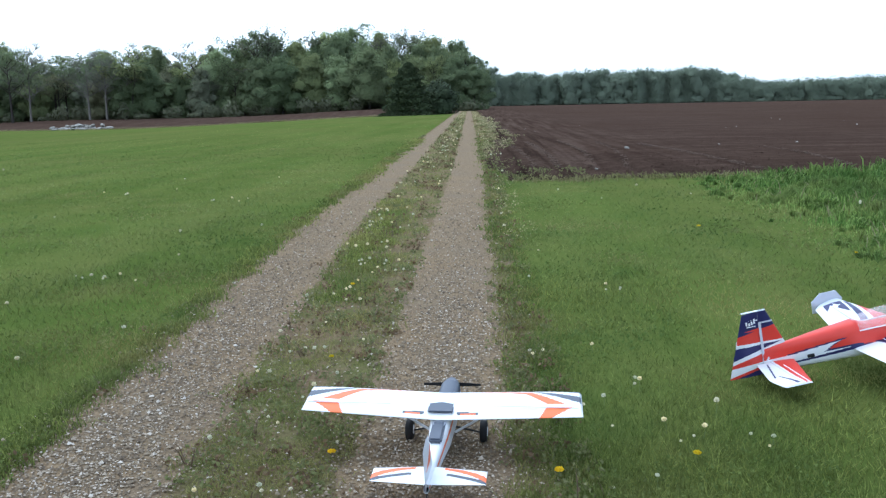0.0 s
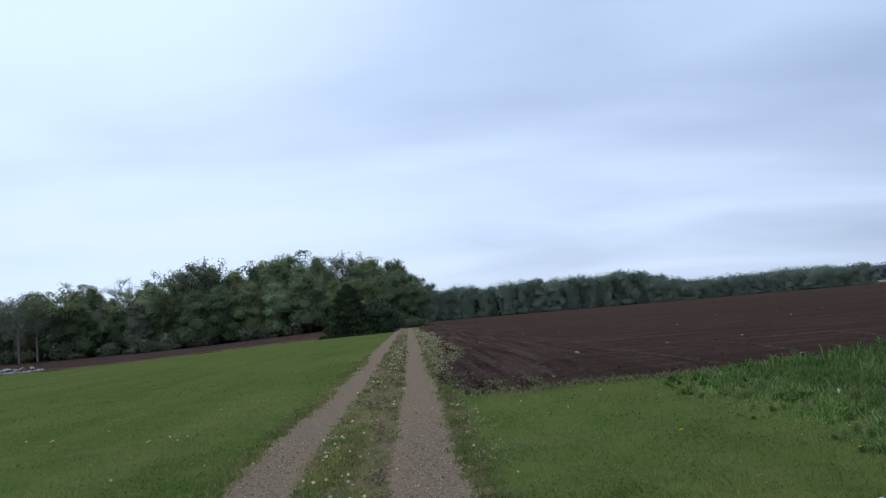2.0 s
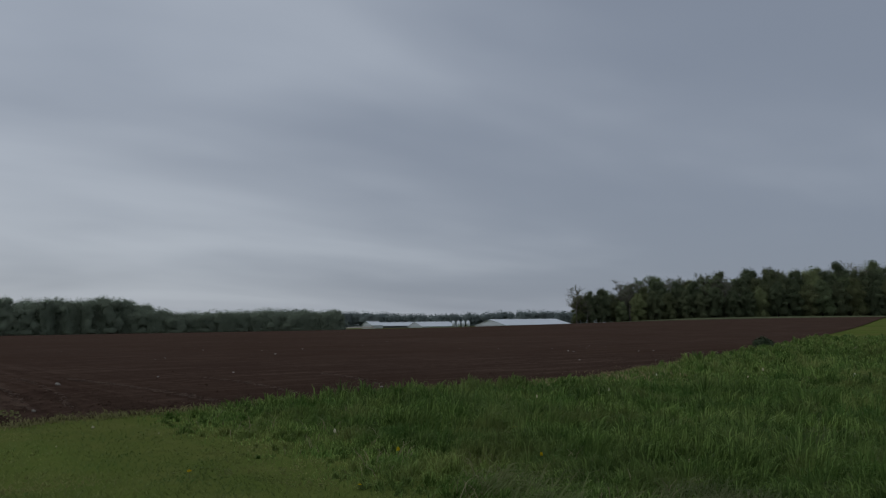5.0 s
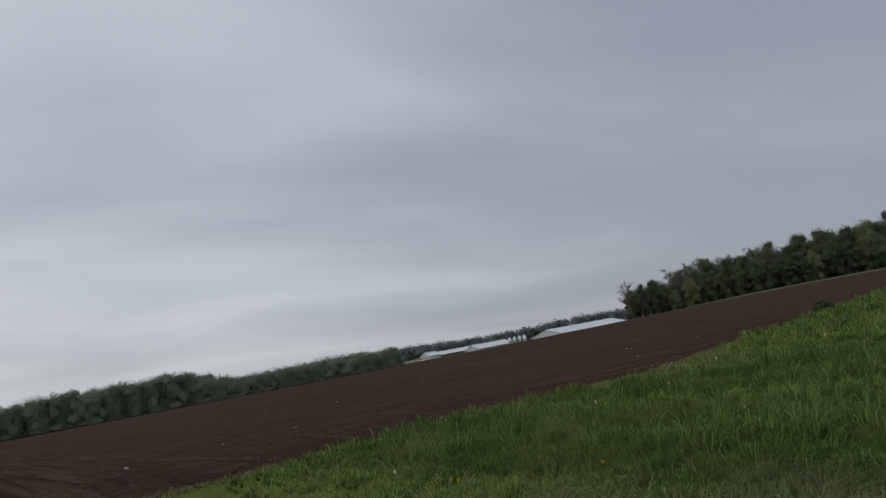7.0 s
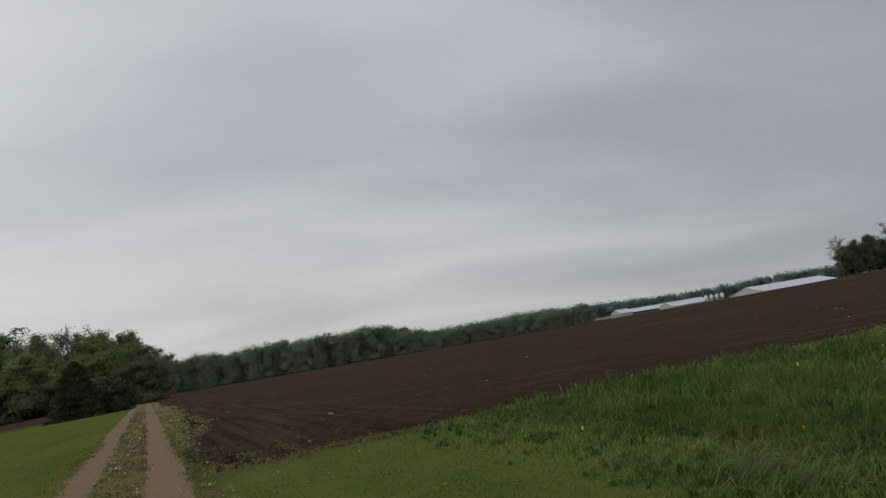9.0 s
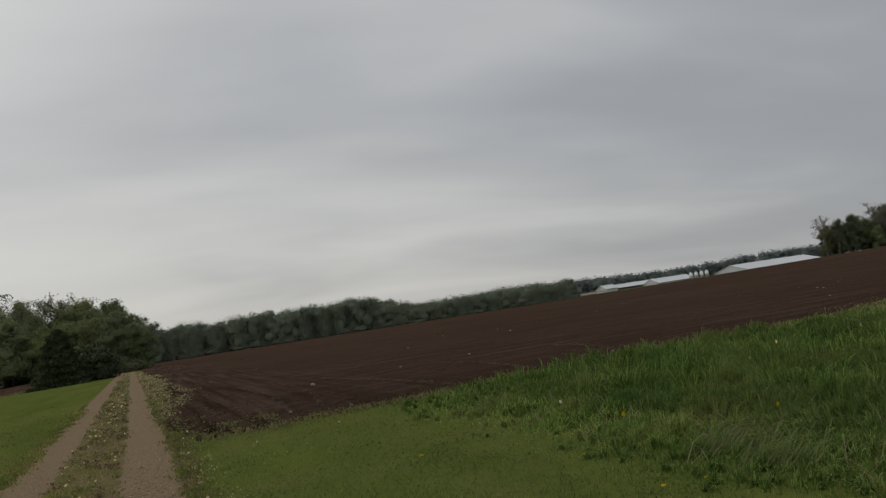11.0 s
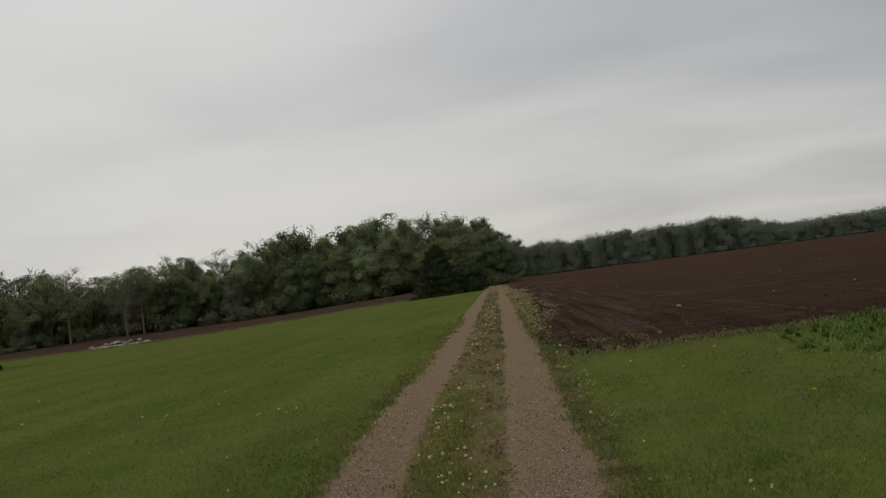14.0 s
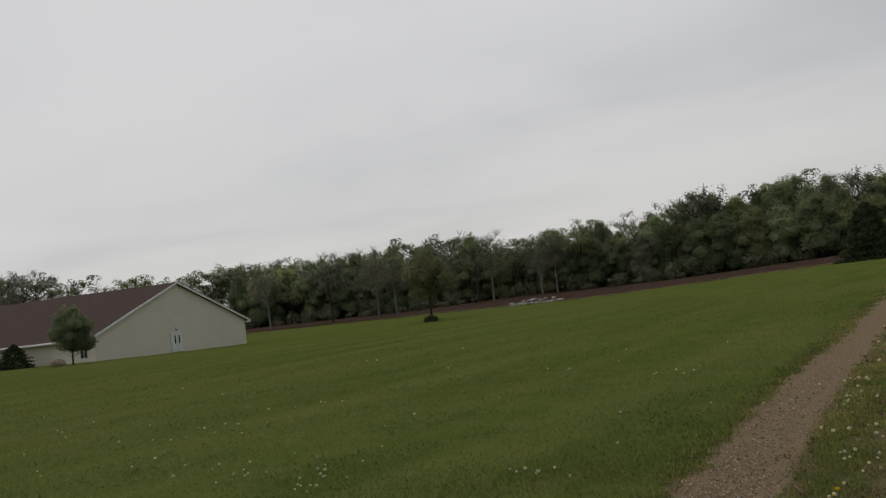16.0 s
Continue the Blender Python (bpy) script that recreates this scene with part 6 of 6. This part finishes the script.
for sign in (-1, 1):
    w = plate("wing", wing_at(sign), 0.030, wing_paint, RWB, aero, "white wing with red and navy trim", 110, 130)
    part("aileron_gap", box((0.665, sign * 0.34 - 0.26, 0.0195), (0.672, sign * 0.34 + 0.26, 0.022)), M["foam_grey"], w)
    end = prism([(0.59, 0, -0.05), (0.77, 0, -0.05), (0.795, 0, 0.02), (0.755, 0, 0.08), (0.65, 0, 0.08), (0.59, 0, 0.03)], (0, 0.006, 0))
    bmesh.ops.translate(end, vec=(0.0, sign * 0.657, 0.0), verts=list(end.verts))
    part("side_force_plate", end, M["foam_grey"], w, "pale grey wing-tip plate")
# canopy, cockpit and running gear
bm = bmesh.new()
rows = []
for k in range(13):
    t = k / 12
    x, hh, ww = 0.545 + 0.44 * t, 0.085 * math.sin(math.pi * (0.16 + 0.80 * t)) ** 0.7 + 0.012, 0.062 * (1 - 0.25 * t)
    rows.append([bm.verts.new((x, ww * math.cos(a), 0.088 + hh * math.sin(a))) for a in [math.pi * j / 12 for j in range(13)]])
for a, b in zip(rows, rows[1:]):
    for j in range(12):
        bm.faces.new((a[j], a[j + 1], b[j + 1], b[j]))
canopy = part("canopy", bm, M["canopy"], aero, "clear plastic bubble canopy", True)
part("canopy_frame", tube([(0.545, 0.064, 0.09), (0.76, 0.066, 0.092), (0.98, 0.05, 0.095), (1.0, 0, 0.1), (0.98, -0.05, 0.095), (0.76, -0.066, 0.092), (0.545, -0.064, 0.09)], [0.004] * 7, 6), M["foam_white"], canopy)
part("cockpit_tray", box((0.57, -0.05, 0.086), (0.95, 0.05, 0.094), 0.002), M["wood_ply"], aero, "pale plywood tray")
part("spinner", tube([(1.09, 0, 0.01), (1.11, 0, 0.01), (1.14, 0, 0.01), (1.15, 0, 0.01)], [0.043, 0.038, 0.018, 0.002], 20), M["foam_white"], aero, "", True)
for k in (0, 1):
    a = 0.05 + math.pi * k
    part("propeller_blade", prism([(1.10, math.cos(a) * 0.02 - 0.012 * math.sin(a), 0.01 + math.sin(a) * 0.02 + 0.012 * math.cos(a)), (1.10, math.cos(a) * 0.19, 0.01 + math.sin(a) * 0.19), (1.10, math.cos(a) * 0.19 + 0.016 * math.sin(a), 0.01 + math.sin(a) * 0.19 - 0.016 * math.cos(a)), (1.10, math.cos(a) * 0.02 + 0.012 * math.sin(a), 0.01 + math.sin(a) * 0.02 - 0.012 * math.cos(a))], (0.006, 0, 0)), M["rubber"], aero)
for sign, leg in ((-1, -0.250), (1, -0.276)):
    part("gear_leg", prism([(0.86, sign * 0.05, -0.06), (0.91, sign * 0.05, -0.06), (0.90, sign * 0.19, leg), (0.875, sign * 0.19, leg)], (0, 0.004, 0.003)), M["rubber"], aero, "black undercarriage leg")
    wheel(aero, 0.888, sign * 0.205, leg, 0.035, 0.02)
part("tail_leg", tube([(0.03, 0, -0.06), (-0.02, 0, -0.085)], [0.003, 0.003], 6), M["rubber"], aero)
for sign in (-1, 1):
    horn = tube([(0.02, sign * 0.026, 0.03), (0.012, sign * 0.05, 0.034), (0.0, sign * 0.06, 0.03)], [0.004, 0.006, 0.005], 8)
    part("control_horn", horn, M["foam_grey"], aero)
    part("servo", box((0.235, sign * 0.053 - 0.006, -0.012), (0.275, sign * 0.053 + 0.006, 0.006), 0.002), M["rubber"], aero, "black servo")

# the white high-wing trainer standing on the track
OWG = [M["foam_white"], M["foam_orange"], M["foam_slate"], M["foam_grey"]]
trainer = new("model_aeroplane")
tagged(trainer, "white high-wing model trainer with orange and grey trim on the track", "model plane")
trainer.matrix_basis = pose(0.10, 2.90, -0.04, 0, 0, 86) @ pose(0, 0, 0, 0, -6, 0)
# x forward from under the wing, y to its left, z up
loft("fuselage", [(-0.60, 0.195, 0.012, 0.022, 0.8), (-0.45, 0.185, 0.022, 0.036, 0.7), (-0.12, 0.185, 0.052, 0.075, 0.6), (0.10, 0.185, 0.058, 0.085, 0.6), (0.14, 0.190, 0.058, 0.074, 0.65), (0.34, 0.195, 0.052, 0.062, 0.8), (0.40, 0.195, 0.042, 0.050, 1.0), (0.405, 0.195, 0.002, 0.002, 1.0)],
     lambda X, A, rel: np.where((X > 0.13) & (rel > 0.05), 2, np.where((np.abs(rel - 0.1 - 0.5 * (X + 0.5)) < 0.12) & (X < 0.0) & (rel < 0.8), 1, np.where((rel > 0.86) & (X > -0.2) & (X < -0.06), 3, 0))), OWG, trainer, "white foam fuselage with grey cowl")


def twing(sign):
    def f(U, V):
        lead = 0.135 - 0.016 * V ** 6
        trail = -0.135 + 0.018 * V
        return np.stack([lead * (1 - U) + trail * U, sign * (0.66 * V), 0.270 + 0.025 * V + 0 * U], -1)
    return f


def twing_paint(U, V):
    """White, with an orange sweep that bends back to the tip, slate stripes ahead of it and a small mark inboard."""
    s = np.zeros(U.shape, int)
    front = np.where(V < 0.63, 0.04 + 0.20 * V, 0.166 + 1.86 * (V - 0.63))
    back = np.where(V < 0.60, 0.055 + 0.48 * V ** 1.6, np.minimum(0.27 + 2.4 * (V - 0.60), 0.64))
    s = np.where((U > front) & (U < back) & (V > 0.04), 1, s)
    s = np.where((U > 0.72) & (V > 0.75 - 0.18 * (U - 0.72)) & (V < 0.94 - 0.55 * (U - 0.72)), 1, s)
    bar = np.where(V < 0.63, front - 0.05, 0.116 + 1.36 * (V - 0.63))
    s = np.where((U < bar) & (V > 0.36), 2, s)
    split = 0.10 + 0.78 * (V - 0.64)
    s = np.where((U > 0.02 + 0.50 * (V - 0.64)) & (U < split) & (V > 0.64), 0, s)
    s = np.where((V > 0.988), 0, s)
    s = np.where((np.abs(V - 0.19) < 0.075) & (np.abs(U - 0.86 - 0.12 * (V - 0.19)) < 0.035), 2, s)
    return np.where((np.abs(V - 0.20) < 0.055) & (np.abs(U - 0.885) < 0.022), 1, s)


for sign in (-1, 1):
    w = plate("wing", twing(sign), 0.032, twing_paint, OWG, trainer, "white wing with orange sweep and grey tip", 50, 120)
    part("aileron_gap", box((-0.062, sign * 0.44 - 0.2, 0.3125), (-0.058, sign * 0.44 + 0.2, 0.3140)), M["foam_grey"], w)
    part("wing_strut", tube([(0.02, sign * 0.055, 0.13), (0.02, sign * 0.30, 0.285)], [0.006, 0.006], 6), M["foam_white"], trainer)
part("wing_hatch", box((-0.10, -0.060, 0.290), (0.075, 0.060, 0.299), 0.004), M["foam_slate"], trainer, "smoked grey hatch")
part("battery_hatch", box((-0.30, -0.030, 0.236), (-0.13, 0.030, 0.262), 0.008), M["foam_slate"], trainer, "smoked grey hatch")
part("spinner", tube([(0.40, 0, 0.195), (0.43, 0, 0.195), (0.46, 0, 0.195), (0.47, 0, 0.195)], [0.036, 0.030, 0.014, 0.002], 18), M["foam_white"], trainer, "", True)
for k in (0, 1):
    s = 1 - 2 * k
    part("propeller_blade", prism([(0.415, s * 0.02, 0.185), (0.415, s * 0.15, 0.19), (0.415, s * 0.15, 0.202), (0.415, s * 0.02, 0.208)], (0.004, 0, 0)), M["rubber"], trainer)


def tfin(U, V):
    lead, trail = -0.40 - 0.10 * V, -0.62 - 0.03 * V
    return np.stack([lead * (1 - U) + trail * U, 0 * U, 0.20 + 0.19 * V], -1)


plate("fin", tfin, 0.006, lambda U, V: np.where((V > 0.35) & (np.abs(V - 0.7 + 0.6 * U) < 0.16), 1, 0), OWG, trainer, "white fin with an orange flash", 40, 40, True)
for sign in (-1, 1):
    def tstab(U, V, sg=sign):
        lead, trail = -0.435 - 0.03 * V, -0.585 + 0.015 * V
        return np.stack([lead * (1 - U) + trail * U, sg * 0.245 * V, 0.205 + 0 * U], -1)
    plate("tailplane", tstab, 0.006, lambda U, V: np.where((np.abs(U - 0.12 - 0.55 * V ** 3) < 0.03 + 0.14 * V) & (V > 0.25), 1, np.where((np.abs(U - 0.42 - 0.45 * V ** 2) < 0.05 + 0.05 * V) & (V > 0.3), 2, 0)), OWG, trainer, "white tailplane with orange tips", 40, 40)
    part("gear_leg", tube([(0.10, sign * 0.04, 0.12), (0.125, sign * 0.165, 0.078)], [0.005, 0.004], 6), M["rubber"], trainer)
    wheel(trainer, 0.125, sign * 0.185, 0.083, 0.055, 0.036)
part("tail_leg", tube([(-0.56, 0, 0.18), (-0.62, 0, 0.14)], [0.004, 0.003], 6), M["rubber"], trainer)
wheel(trainer, -0.625, 0.0, 0.134, 0.016, 0.01)
